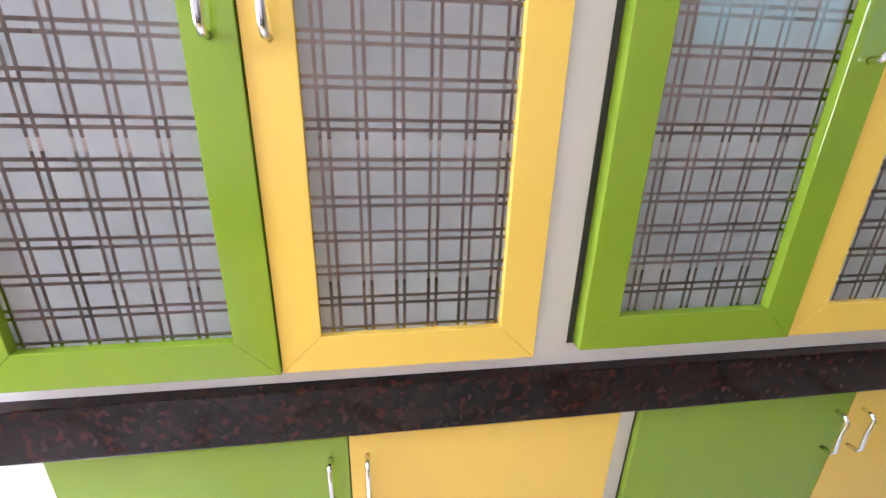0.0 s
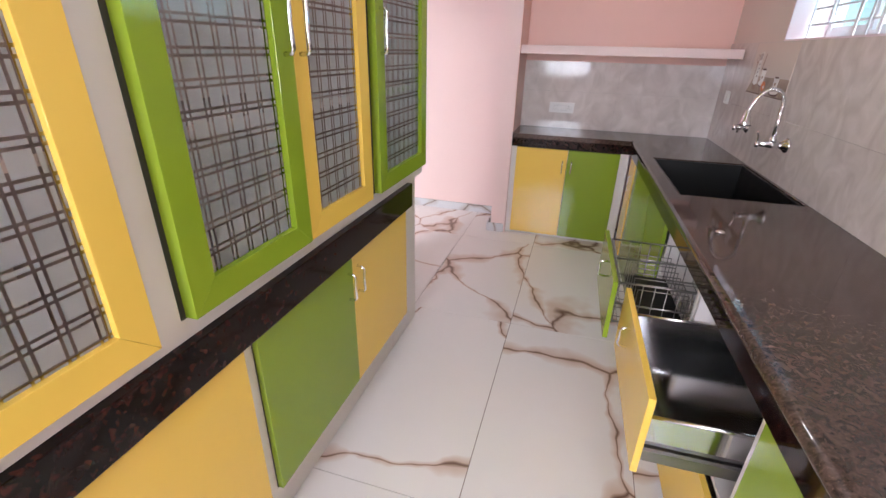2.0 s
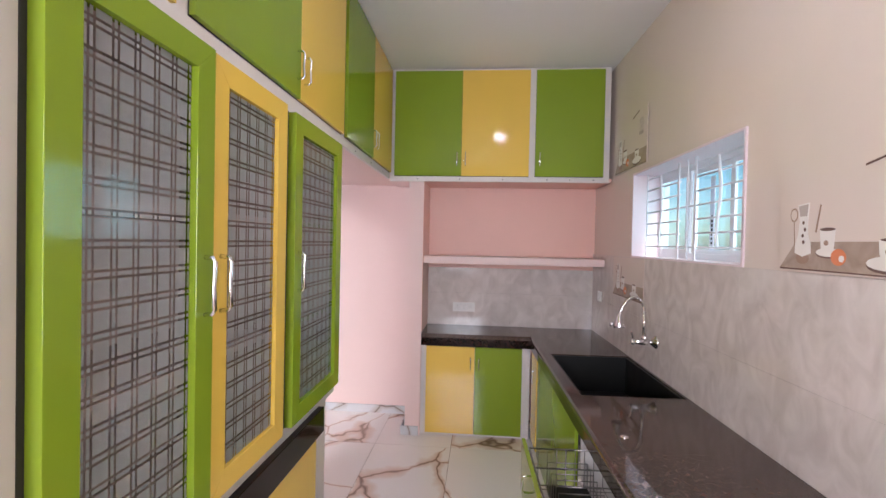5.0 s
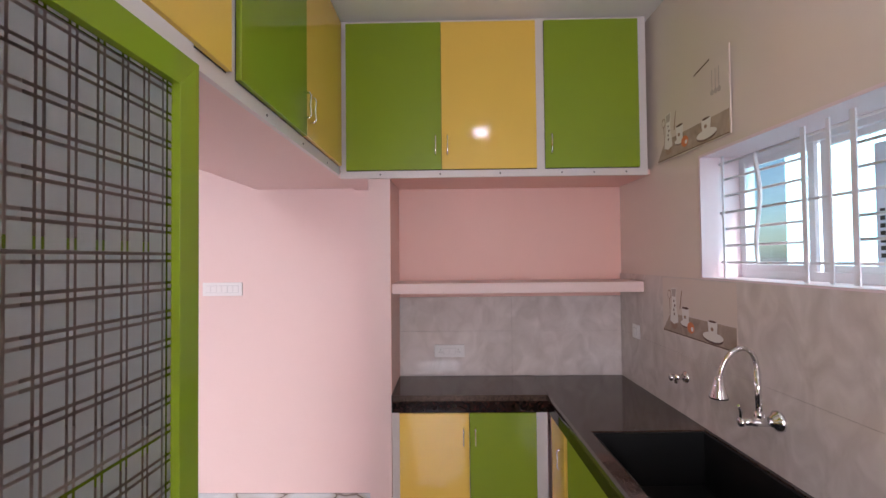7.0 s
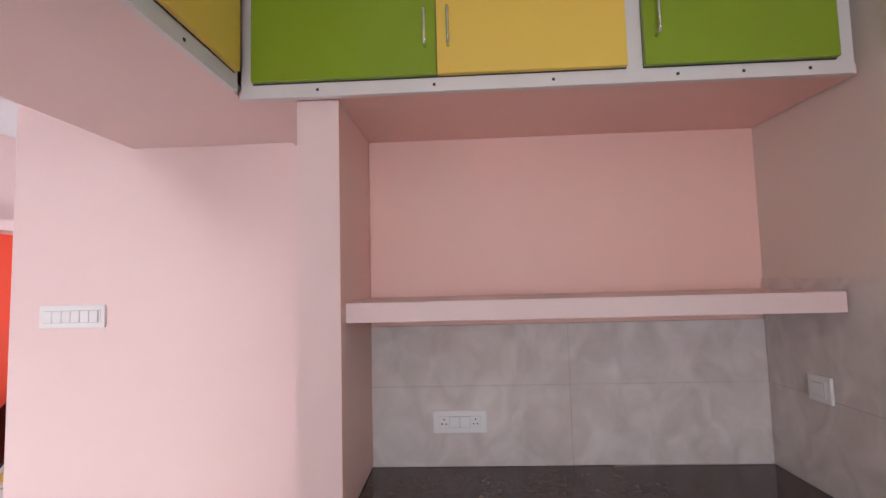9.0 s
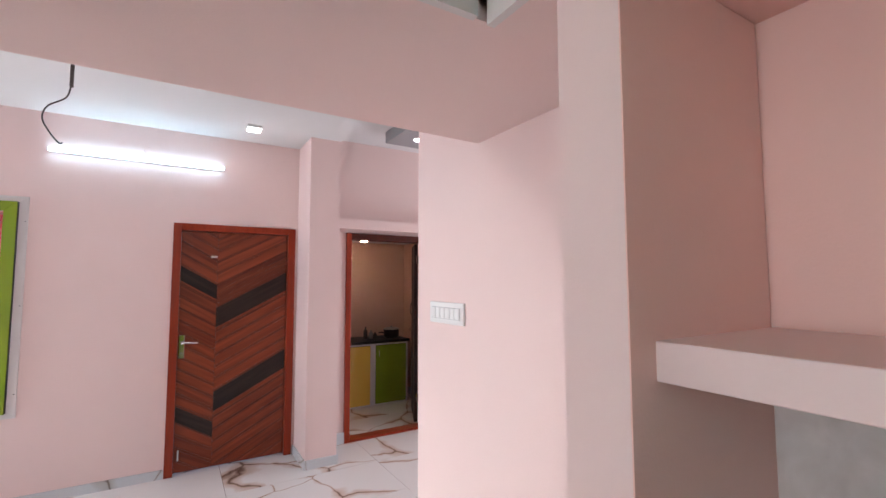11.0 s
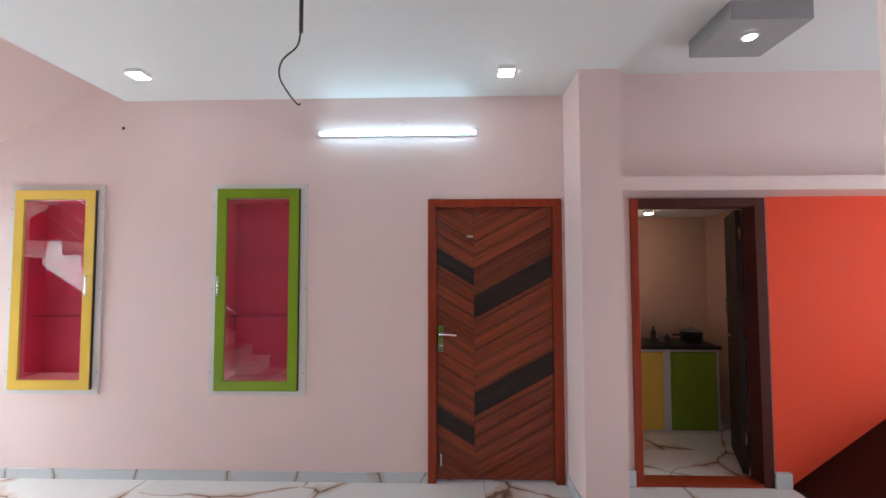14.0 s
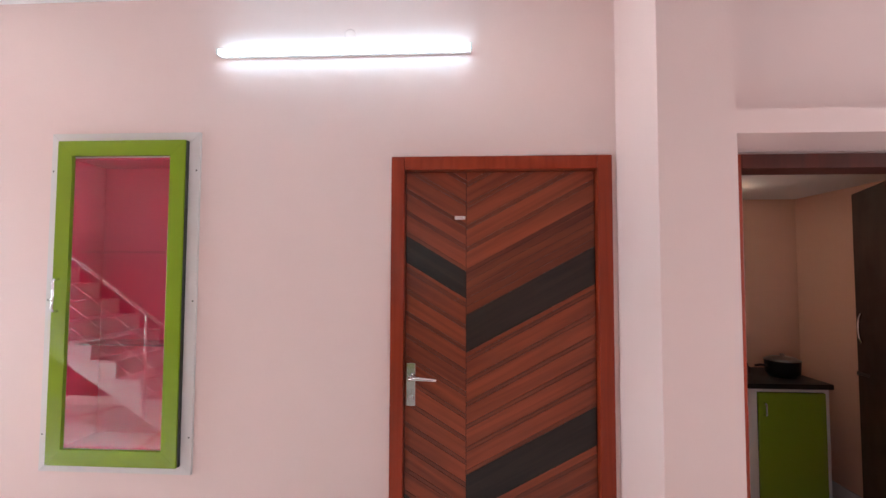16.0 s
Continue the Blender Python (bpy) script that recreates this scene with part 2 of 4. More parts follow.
TILE_LOW = mottled("grey_marble_wall_tile", (0.56, 0.50, 0.47), (0.73, 0.67, 0.64), 7.5, 0.07, streak=(1, 1.2, 0.8), low=0.3, high=0.72)
TILE_UP = material("cream_wall_tile", (0.72, 0.63, 0.57), 0.10, vary=0.03, scale=3)
TILE_ART = material("printed_picture_tile", (0.72, 0.63, 0.57), 0.10, vary=0.03, scale=3)
FLOOR = marble("veined_white_floor_tile", (0.78, 0.75, 0.735), (0.11, 0.055, 0.036), (0.54, 0.34, 0.235), 1.2, 0.06)
SKIRT = marble("veined_grey_skirting", (0.62, 0.63, 0.65), (0.12, 0.08, 0.06), (0.4, 0.33, 0.28), 2.2, 0.15)
GROUT = material("floor_grout", (0.14, 0.085, 0.06), 0.8)
FILM = plaid_film("plaid_frosted_film")
BARE_GLASS = bpy.data.materials.new("bare_glass")
BARE_GLASS.use_nodes = True
bare_tree = BARE_GLASS.node_tree
bare_tree.links.new(bare_tree.nodes.new("ShaderNodeBsdfTransparent").outputs[0], bare_tree.nodes["Material Output"].inputs["Surface"])
STEEL = material("chrome", (0.75, 0.75, 0.76), 0.12, metal=1.0, vary=0.03)
WIRE = material("steel_wire", (0.30, 0.29, 0.28), 0.3, metal=1.0)
IRON = material("white_painted_iron", (0.72, 0.72, 0.76), 0.4, vary=0.04)
PLASTIC = material("white_switch_plastic", (0.80, 0.79, 0.78), 0.3, vary=0.01)
SLOT = material("grey_switch_gap", (0.48, 0.48, 0.49), 0.5)
BLACK = material("black_stone_sink", (0.005, 0.005, 0.005), 0.45)
WOODS = {s: (wood("red_wood_" + s, (0.15, 0.029, 0.013), (0.30, 0.064, 0.027), a), wood("dark_wood_" + s, (0.012, 0.008, 0.007), (0.038, 0.022, 0.017), a),
             wood("brown_wood_" + s, (0.10, 0.022, 0.011), (0.20, 0.046, 0.021), a))
         for s, a in (("falling", math.atan2(-0.168, 0.285)), ("rising", math.atan2(0.32, 0.59)))}
FRAME_WOOD = wood("red_door_frame_wood", (0.22, 0.024, 0.007), (0.30, 0.036, 0.011), math.pi / 2, 0.3)
# darker copy of the red frame wood, with the backlit shade in its colour
SHADED_FRAME_WOOD = wood("shaded_door_frame_wood", (0.05, 0.009, 0.004), (0.08, 0.012, 0.005), math.pi / 2, 0.7)
DARK_WOOD = wood("dark_brown_door_wood", (0.012, 0.005, 0.003), (0.028, 0.010, 0.006), math.pi / 2, 0.65)
RED = material("crimson_back_panel", (0.88, 0.028, 0.12), 0.4, vary=0.05, scale=3)
GLASS = clear("clear_glass", (0.97, 0.99, 0.98))
GLOSS_GLASS = clear("coated_glass", (0.97, 0.97, 0.98))
GLOSS_GLASS.node_tree.nodes["Principled BSDF"].inputs["IOR"].default_value = 1.8
TINT = clear("window_glass", (0.66, 0.93, 0.95), 0.02)
GREY = material("grey_paint", (0.33, 0.33, 0.34), 0.5)
CABLE = material("dark_cable", (0.05, 0.035, 0.03), 0.5)
TUBE = glow("tube_light_glow", (0.60, 0.87, 1.0), 10)
LED = glow("downlight_glow", (1.0, 0.95, 0.92), 28)
TILE_GROUT = material("pale_tile_grout", (0.46, 0.43, 0.41), 0.6)
LED_WARM = glow("warm_downlight_glow", (1.0, 0.68, 0.46), 190)
LED_KITCHEN = glow("kitchen_downlight_glow", (1.0, 0.95, 0.92), 65)
BULB = glow("spot_glow", (1.0, 0.95, 0.9), 25)


# ---- building helpers ----
# the window side of the kitchen stands slightly out of square with its end wall
CORNER = Vector((1.475, 2.49, 0))
SKEW = Matrix.Translation(CORNER) @ Matrix.Rotation(radians(1.2), 4, "Z") @ Matrix.Translation(-CORNER)
FRAME = [Matrix.Identity(4)]


def add_box(bm, x0, x1, y0, y1, z0, z1, bevel=0.0):
    vs = [bm.verts.new((x, y, z)) for x in (x0, x1) for y in (y0, y1) for z in (z0, z1)]
    fs = [bm.faces.new([vs[i] for i in f]) for f in ((0, 1, 3, 2), (4, 6, 7, 5), (0, 4, 5, 1), (2, 3, 7, 6), (0, 2, 6, 4), (1, 5, 7, 3))]
    if bevel:
        es = list({e for f in fs for e in f.edges})
        bmesh.ops.bevel(bm, geom=es, offset=bevel, segments=2, profile=0.5, affect="EDGES")
    return bm


def box(x0, x1, y0, y1, z0, z1, bevel=0.0):
    return add_box(bmesh.new(), x0, x1, y0, y1, z0, z1, bevel)


def prism(points, axis, a, b, bevel=0.0):
    """A polygon in the two other axes, drawn out along one axis from a to b."""
    bm = bmesh.new()

    def put(p, h):
        return {"x": (h, p[0], p[1]), "y": (p[0], h, p[1]), "z": (p[0], p[1], h)}[axis]
    lo, hi = [bm.verts.new(put(p, a)) for p in points], [bm.verts.new(put(p, b)) for p in points]
    bm.faces.new(lo)
    bm.faces.new(hi[::-1])
    n = len(points)
    for i in range(n):
        bm.faces.new((lo[i], hi[i], hi[(i + 1) % n], lo[(i + 1) % n]))
    bmesh.ops.recalc_face_normals(bm, faces=bm.faces)
    if bevel:
        bmesh.ops.bevel(bm, geom=list(bm.edges), offset=bevel, segments=2, profile=0.5, affect="EDGES")
    return bm


def add_tube(bm, points, r, sides=8, cap=True):
    """A round bar along a line of points."""
    pts = [Vector(p) for p in points]
    rings, up = [], None
    for i, p in enumerate(pts):
        d = (pts[min(i + 1, len(pts) - 1)] - pts[max(i - 1, 0)]).normalized()
        if up is None:
            up = d.orthogonal().normalized()
        up = (up - d * up.dot(d)).normalized()
        side = d.cross(up)
        rings.append([bm.verts.new(p + r * (math.cos(a) * up + math.sin(a) * side)) for a in [2 * math.pi * k / sides for k in range(sides)]])
    for a, b in zip(rings, rings[1:]):
        for k in range(sides):
            f = bm.faces.new((a[k], a[(k + 1) % sides], b[(k + 1) % sides], b[k]))
            f.smooth = True
    if cap:
        bm.faces.new(rings[0][::-1])
        bm.faces.new(rings[-1])
    return bm


def tube(points, r, sides=8):
    return add_tube(bmesh.new(), points, r, sides)


def curve_points(ctrl, steps=8):
    """A smooth line through the control points."""
    c = [Vector(p) for p in ctrl]
    c = [2 * c[0] - c[1]] + c + [2 * c[-1] - c[-2]]
    out = []
    for i in range(1, len(c) - 2):
        for k in range(steps):
            t = k / steps
            a, b, d, e = c[i - 1:i + 3]
            out.append(0.5 * (2 * b + (d - a) * t + (2 * a - 5 * b + 4 * d - e) * t * t + (3 * b - a - 3 * d + e) * t ** 3))
    return out + [c[-2]]


def lathe(profile, centre, axis="z", sides=20):
    """A turned shape from (radius, height) pairs."""
    bm = bmesh.new()
    rings = []
    for r, h in profile:
        ring = []
        for k in range(sides):
            a = 2 * math.pi * k / sides
            p = (r * math.cos(a), r * math.sin(a), h)
            p = {"z": p, "x": (p[2], p[0], p[1]), "y": (p[0], p[2], p[1])}[axis]
            ring.append(bm.verts.new(Vector(p) + Vector(centre)))
        rings.append(ring)
    for a, b in zip(rings, rings[1:]):
        for k in range(sides):
            bm.faces.new((a[k], a[(k + 1) % sides], b[(k + 1) % sides], b[k])).smooth = True
    bm.faces.new(rings[0][::-1])
    bm.faces.new(rings[-1])
    bmesh.ops.recalc_face_normals(bm, faces=bm.faces)
    return bm


def mesh_of(name, bm, mat):
    bmesh.ops.recalc_face_normals(bm, faces=bm.faces)
    me = bpy.data.meshes.new(name)
    bm.to_mesh(me)
    bm.free()
    me.materials.append(mat)
    return me


def solid(name, bm, mat, label="", category="", group="", kind=""):
    """A top-level thing of one mesh."""
    ob = new(name, mesh_of(name, bm, mat))
    ob.matrix_world = FRAME[0]
    return tagged(ob, label, category, group, kind)


def thing(name, at, label, category, group="", kind=""):
    ob = new(name)
    ob.matrix_basis = FRAME[0] @ Matrix.Translation(at)
    ob.empty_display_size = 0.1
    return tagged(ob, label, category, group, kind)


def part(name, bm, mat, parent, label=""):
    """One mesh under a thing or a part; its vertices are in world metres."""
    ob = new(name, mesh_of(name, bm, mat))
    ob.parent = parent
    top = parent
    while top.parent:
        top = top.parent
    if parent is top and top.type == "EMPTY":
        ob.matrix_parent_inverse = top.matrix_basis.inverted() @ FRAME[0]
    return tagged(ob, label)


def wall_with_hole(name, axis, a, b, u0, u1, z0, z1, hole, mat):
    """A wall from a to b along its thin axis, with one opening (u0, u1, z0, z1)."""
    bm = bmesh.new()
    h0, h1, hz0, hz1 = hole
    for p0, p1, q0, q1 in ((u0, h0, z0, z1), (h1, u1, z0, z1), (h0, h1, z0, hz0), (h0, h1, hz1, z1)):
        if p1 - p0 > 1e-4 and q1 - q0 > 1e-4:
            if axis == "x":
                add_box(bm, a, b, p0, p1, q0, q1)
            else:
                add_box(bm, p0, p1, a, b, q0, q1)
    return solid(name, bm, mat, kind="structure")


# ---- structure ----
floor = solid("floor", box(-6.0, 1.9, -4.6, 6.5, -0.12, -0.004), GROUT, kind="structure")
FRAME[0] = SKEW
wall_with_hole("wall_window", "x", 1.475, 1.72, -3.6, 2.75, 0, 3.06, (0.29, 1.556, 1.55, 2.135), TILE_UP)
FRAME[0] = Matrix.Identity(4)
solid("wall_kitchen_end", box(-0.19, 1.475, 2.495, 2.75, 0, 3.06), BOUNCE_PINK, kind="structure")
solid("alcove_pier", box(-0.172, -0.045, 2.05, 2.495, 0, 2.14), PINK, kind="structure")
# thin skin over the pier, carrying the alcove's bounced-light colour
solid("alcove_side", box(-0.0455, -0.0425, 2.0503, 2.488, 0.87, 2.14), BOUNCE_PINK, kind="structure")
# added panel, never in direct view, darkening what the niche panes mirror
solid("stair_wall_paint", box(-1.016, -1.0105, -4.59, -0.5, 0.11, 3.05), REFLECTION_DARK, kind="structure")
solid("wall_passage", box(-1.538, -0.195, 2.49, 6.3, 0, 3.06), PINK, kind="structure")
solid("wall_jamb", box(-1.01, -0.62, -4.6, 0.61, 0, 3.06), PINK, kind="structure")
# unseen back wall, its opening assumed for the fill lamp
wall_with_hole("wall_kitchen_back", "y", -3.45, -3.2, -0.62, 1.75, 0, 3.06, (-0.5, 0.5, 1.05, 2.25), PINK)
solid("loft_slab_passage", box(-1.03, -0.345, 0.41, 2.49, 2.155, 2.19), PINK, kind="structure")
solid("beam_passage", box(-1.03, -0.62, 0.61, 2.49, 2.19, 3.06), PINK, kind="structure")
solid("loft_slab_left", box(-0.62, -0.345, -3.2, 0.41, 2.13, 2.17), PINK, kind="structure")
solid("loft_slab_corner", box(-0.345, -0.111, 2.03, 2.49, 2.142, 2.17), PINK, kind="structure")
solid("loft_slab_end", box(-0.11, 1.475, 2.03, 2.495, 2.142, 2.17), BOUNCE_PINK, kind="structure")
solid("ceiling_kitchen", box(-0.62, 1.95, -3.45, 2.75, 3.06, 3.16), WHITE, kind="structure")
solid("ceiling_hall", box(-4.25, -1.01, -0.94, 2.745, 2.9, 3.06), WHITE, kind="structure")
solid("ceiling_hall_far", box(-4.25, -1.5, 2.745, 6.5, 3.06, 3.2), WHITE, kind="structure")
solid("ceiling_stairwell", box(-4.25, -0.62, -4.6, -0.94, 4.2, 4.3), WHITE, kind="structure")
solid("wall_stairwell", box(-4.25, -0.62, -0.94, -0.8, 3.06, 4.2), PINK, kind="structure")


def hall_far_wall():
    """The long pink wall with two shelf niches and two doorways."""
    bm = bmesh.new()
    cuts = [(-1.710, -1.193, 0.735, 2.115), (-0.115, 0.396, 0.735, 2.115), (1.49, 2.40, 0, 2.05), (2.99, 3.90, 0, 2.06)]
    at = -4.6
    for y0, y1, z0, z1 in cuts:
        add_box(bm, -4.2, -4.0, at, y0, 0, 4.2 if at < -4 else 3.06)
        if z0:
            add_box(bm, -4.2, -4.0, y0, y1, 0, z0)
        add_box(bm, -4.2, -4.0, y0, y1, z1, 4.2 if y1 < -1 else 3.06)
        at = y1
    add_box(bm, -4.2, -4.0, at, 3.955, 0, 3.06)
    add_box(bm, -4.2, -4.0, 3.955, 6.3, 2.2, 3.06)
    add_box(bm, -4.2, -4.0, -1.19, -0.94, 3.06, 4.2)
    return solid("wall_hall_far", bm, PINK, kind="structure")


hall_far_wall()
solid("wall_orange", box(-4.2, -3.996, 3.955, 6.3, 0, 2.11), ORANGE, kind="structure")
solid("column", box(-4.0, -3.56, 2.472, 2.745, 0, 3.06), PINK, kind="structure")
solid("lintel_slab", box(-4.0, -3.70, 2.745, 6.3, 2.11, 2.205), PINK, kind="structure")
wall_with_hole("wall_hall_front", "y", -4.75, -4.6, -4.25, -0.62, 0, 4.2, (-3.9, -2.3, 0, 2.3), PINK)
wall_with_hole("wall_hall_end", "y", 6.3, 6.5, -4.25, -1.5, 0, 3.2, (-3.3, -1.9, 0.8, 2.2), PINK)
solid("wall_stairwell_upper", box(-1.01, -0.62, -4.6, -0.94, 3.06, 4.2), PINK, kind="structure")

# small room behind the open door
solid("wall_room_back", box(-5.75, -5.6, 2.6, 4.55, 0, 2.35), ROOM_PAINT, kind="structure")
solid("wall_room_near", box(-5.6, -4.2, 2.6, 2.75, 0, 2.35), ROOM_PAINT, kind="structure")
solid("wall_room_far", box(-5.6, -4.2, 4.4, 4.55, 0, 2.35), ROOM_PAINT, kind="structure")
solid("ceiling_room", box(-5.6, -4.2, 2.75, 4.4, 2.15, 2.25), WHITE, kind="structure")
solid("ground_outside", box(-300, 300, -300, 300, -0.4, -0.16), material("dusty_ground", (0.3, 0.25, 0.2), 0.9), kind="structure")

# ---- wall tiles in the kitchen ----
FRAME[0] = SKEW
tiles_low = solid("wall_tiling_low", box(1.468, 1.474, -3.3, 2.49, 0.86, 1.553), TILE_GROUT, kind="structure")
FRAME[0] = Matrix.Identity(4)
tiles_up = solid("wall_tiling_end", box(-0.055, 1.468, 2.488, 2.494, 0.86, 1.40), TILE_GROUT, kind="structure")


def tile_rows():
    FRAME[0] = SKEW
    for y0 in np.arange(-3.3, 2.4, 1.2):
        for z0, z1 in ((0.866, 1.1665), (1.1675, 1.553)):
            part("tile", box(1.462, 1.4685, y0 + 0.0005, min(y0 + 1.1995, 2.482), z0, z1), TILE_LOW, tiles_low)
    FRAME[0] = Matrix.Identity(4)
    for x0, x1 in ((-0.044, 0.7205), (0.7215, 1.461)):
        for z0, z1 in ((0.866, 1.1665), (1.1675, 1.40)):
            part("tile", box(x0, x1, 2.4825, 2.489, z0, z1), TILE_LOW, tiles_up)


# ---- cabinet pieces ----
def face_box(facing, base, u0, u1, w0, w1, z0, z1, bevel=0.0):
    """A box on an upright face: u along it, w out of it."""
    if facing == "+x":
        return box(base + w0, base + w1, u0, u1, z0, z1, bevel)
    if facing == "-x":
        return box(base - w1, base - w0, u0, u1, z0, z1, bevel)
    return box(u0, u1, base - w1, base - w0, z0, z1, bevel)


def face_point(facing, base, u, w, z):
    return {"+x": (base + w, u, z), "-x": (base - w, u, z), "-y": (u, base - w, z)}[facing]


def handle(parent, facing, base, u, z0, z1, r=0.0045, out=0.028):
    """A bowed chrome bar handle on two feet."""
    foot = out - 0.03
    pts = [(foot, z0), (out - 0.006, z0 + 0.002), (out, z0 + 0.012), (out - 0.003, (z0 + z1) / 2), (out, z1 - 0.012), (out - 0.006, z1 - 0.002), (foot, z1)]
    bm = tube([face_point(facing, base, u, w, z) for w, z in pts], r, 8)
    return part("handle", bm, STEEL, parent, "chrome bow handle")


def frame_ring(facing, base, u0, u1, z0, z1, rail, w0, w1):
    """Four mitred rails round a pane."""
    bm = bmesh.new()
    o = [(u0, z0), (u1, z0), (u1, z1), (u0, z1)]
    i = [(u0 + rail, z0 + rail), (u1 - rail, z0 + rail), (u1 - rail, z1 - rail), (u0 + rail, z1 - rail)]
    for k in range(4):
        n = (k + 1) % 4
        quad = [o[k], o[n], i[n], i[k]]
        c = (sum(q[0] for q in quad) / 4, sum(q[1] for q in quad) / 4)
        quad = [(q[0] + (c[0] - q[0]) * 0.0003, q[1] + (c[1] - q[1]) * 0.0003) for q in quad]
        lo = [bm.verts.new(face_point(facing, base, *(q[0], w0, q[1]))) for q in quad]
        hi = [bm.verts.new(face_point(facing, base, *(q[0], w1, q[1]))) for q in quad]
        bm.faces.new(lo)
        bm.faces.new(hi)
        for a in range(4):
            bm.faces.new((lo[a], lo[(a + 1) % 4], hi[(a + 1) % 4], hi[a]))
    bmesh.ops.recalc_face_normals(bm, faces=bm.faces)
    top = [e for e in bm.edges if all(abs(Vector(face_point(facing, base, 0, w1, 0)).dot(Vector(face_point(facing, 0, 0, 1, 0))) - v.co.dot(Vector(face_point(facing, 0, 0, 1, 0)))) < 1e-5 for v in e.verts)]
    bmesh.ops.bevel(bm, geom=top, offset=0.0012, segments=2, profile=0.5, affect="EDGES")
    return bm


COLORS = {"green": GREEN, "yellow": YELLOW}


def clear_back(pane, facing):
    """Only the face towards the room carries the film."""
    pane.data.materials.append(BARE_GLASS)
    axis, sign = {"+x": (0, 1), "-x": (0, -1), "-y": (1, -1)}[facing]
    for f in pane.data.polygons:
        f.material_index = 0 if f.normal[axis] * sign > 0.9 else 1


def open_case(ob, facing, base, u0, u1, depth, z0, z1, doors, mat):
    """A hollow carcass with two shelves and a face frame that leaves each glazed door open behind."""
    t = 0.018
    part("back_panel", face_box(facing, base, u0, u1, -depth, t - depth, z0, z1), mat, ob)
    for a, b in ((u0, u0 + t), (u1 - t, u1)):
        part("side_panel", face_box(facing, base, a, b, t - depth, -t, z0, z1), mat, ob)
    for a, b in ((z0, z0 + t), (z1 - t, z1)):
        part("end_panel", face_box(facing, base, u0 + t, u1 - t, t - depth, -t, a, b), mat, ob)
    for z in (1.306, 1.68):
        shelf = part("shelf", face_box(facing, base, u0 + t, u1 - t, t - depth, -0.0225, z, z + t), mat, ob, "pale board shelf")
        if len(doors) == 1:
            part("edge_band", face_box(facing, base, u0 + t, u1 - t, -0.022, -0.019, z, z + t), GREEN, shelf, "green edge band")
    c, d, lap = doors[0][3], doors[0][4], 0.045
    part("face_rail", face_box(facing, base, u0, u1, -t, 0, z0, c + lap), CARCASS, ob, "white face board")
    part("face_rail", face_box(facing, base, u0, u1, -t, 0, d - lap, z1), CARCASS, ob, "white face board")
    part("end_board", face_box(facing, base, u1, u1 + 0.003, -depth, 0, z0, z1), CARCASS, ob, "white end board")
    edges = [u0] + [e for q in doors for e in (q[1] + lap, q[2] - lap)] + [u1]
    for a, b in zip(edges[::2], edges[1::2]):
        part("face_stile", face_box(facing, base, a, b, -t, 0, c + lap, d - lap), CARCASS, ob, "white face board")


def cabinet(name, facing, base, u0, u1, depth, z0, z1, doors, label, group, body_mat=CARCASS, glass=False, hz=None, body_top=None):
    """A cupboard with flat or glazed doors. doors: (colour, u0, u1, z0, z1, handle side -1/1/0)."""
    mid = (u0 + u1) / 2
    ob = thing(name, face_point(facing, base, mid, -depth / 2, z0), label, "cabinet", group)
    lift = 0.034 if name == "loft_cupboard" else 0.0
    if glass:
        open_case(ob, facing, base, u0, u1, depth, z0, z1, doors, INSIDE)
    else:
        part("body", face_box(facing, base, u0, u1, -depth, 0, z0 + lift, body_top or z1), body_mat, ob, "white board carcass")
    if lift:
        part("bottom_rim", face_box(facing, base, u0, u1, -0.018, 0.001, z0, z0 + lift), body_mat, ob, "white rim board")
        for k in range(3):
            u = u0 + (u1 - u0) * (0.2 + 0.3 * k)
            part("screw", face_box(facing, base, u - 0.004, u + 0.004, 0.001, 0.003, z0 + 0.016, z0 + 0.024), SEAM, ob)
    for color, a, b, c, d, side in doors:
        # dark strip for the shadow round each door, wider left of green glazed ones
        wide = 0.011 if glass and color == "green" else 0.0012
        if glass:
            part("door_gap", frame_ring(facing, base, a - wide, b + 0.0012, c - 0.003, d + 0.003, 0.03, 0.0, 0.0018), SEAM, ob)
            leaf = part("door", frame_ring(facing, base, a, b, c, d, 0.064, 0.002, 0.026 if color == "yellow" else 0.03), COLORS[color], ob, color + " laminate door frame")
            part("pane", face_box(facing, base, a + 0.062, b - 0.062, 0.009, 0.013, c + 0.062, d - 0.062), FILM, leaf, "frosted glass with a plaid film")
            clear_back(leaf.children[-1], facing)
        else:
            part("door_gap", face_box(facing, base, a - wide, b + 0.0012, 0.0, 0.002, c - 0.003, d + 0.003), SEAM, ob)
            leaf = part("door", face_box(facing, base, a, b, 0.002, 0.020, c, d, 0.0015), COLORS[color], ob, color + " laminate door")
        if side:
            u = b - 0.033 if side > 0 else a + 0.033
            h0, h1 = hz or (c + 0.07, c + 0.19)
            handle(leaf, facing, base, u, h0, h1, 0.0055 if glass else 0.0045, 0.055 if glass else 0.048)
    return ob


# tall display cupboards over a granite ledge
G1 = "display cupboards over the granite ledge"
cabinet("display_cupboard", "+x", -0.237, -2.01, -1.072, 0.37, 0.924, 2.128, [("green", -1.965, -1.535, 0.962, 2.070, 1), ("yellow", -1.533, -1.115, 0.962, 2.070, -1)],
        "tall cupboard with green and yellow doors of plaid frosted glass", G1, glass=True, hz=(1.45, 1.585))
cabinet("display_cupboard", "+x", -0.237, -1.069, -0.190, 0.37, 0.924, 2.128, [("green", -1.034, -0.618, 0.972, 2.078, 1), ("yellow", -0.616, -0.212, 0.972, 2.075, -1)],
        "tall cupboard with green and yellow doors of plaid frosted glass", G1, glass=True, hz=(1.45, 1.585))
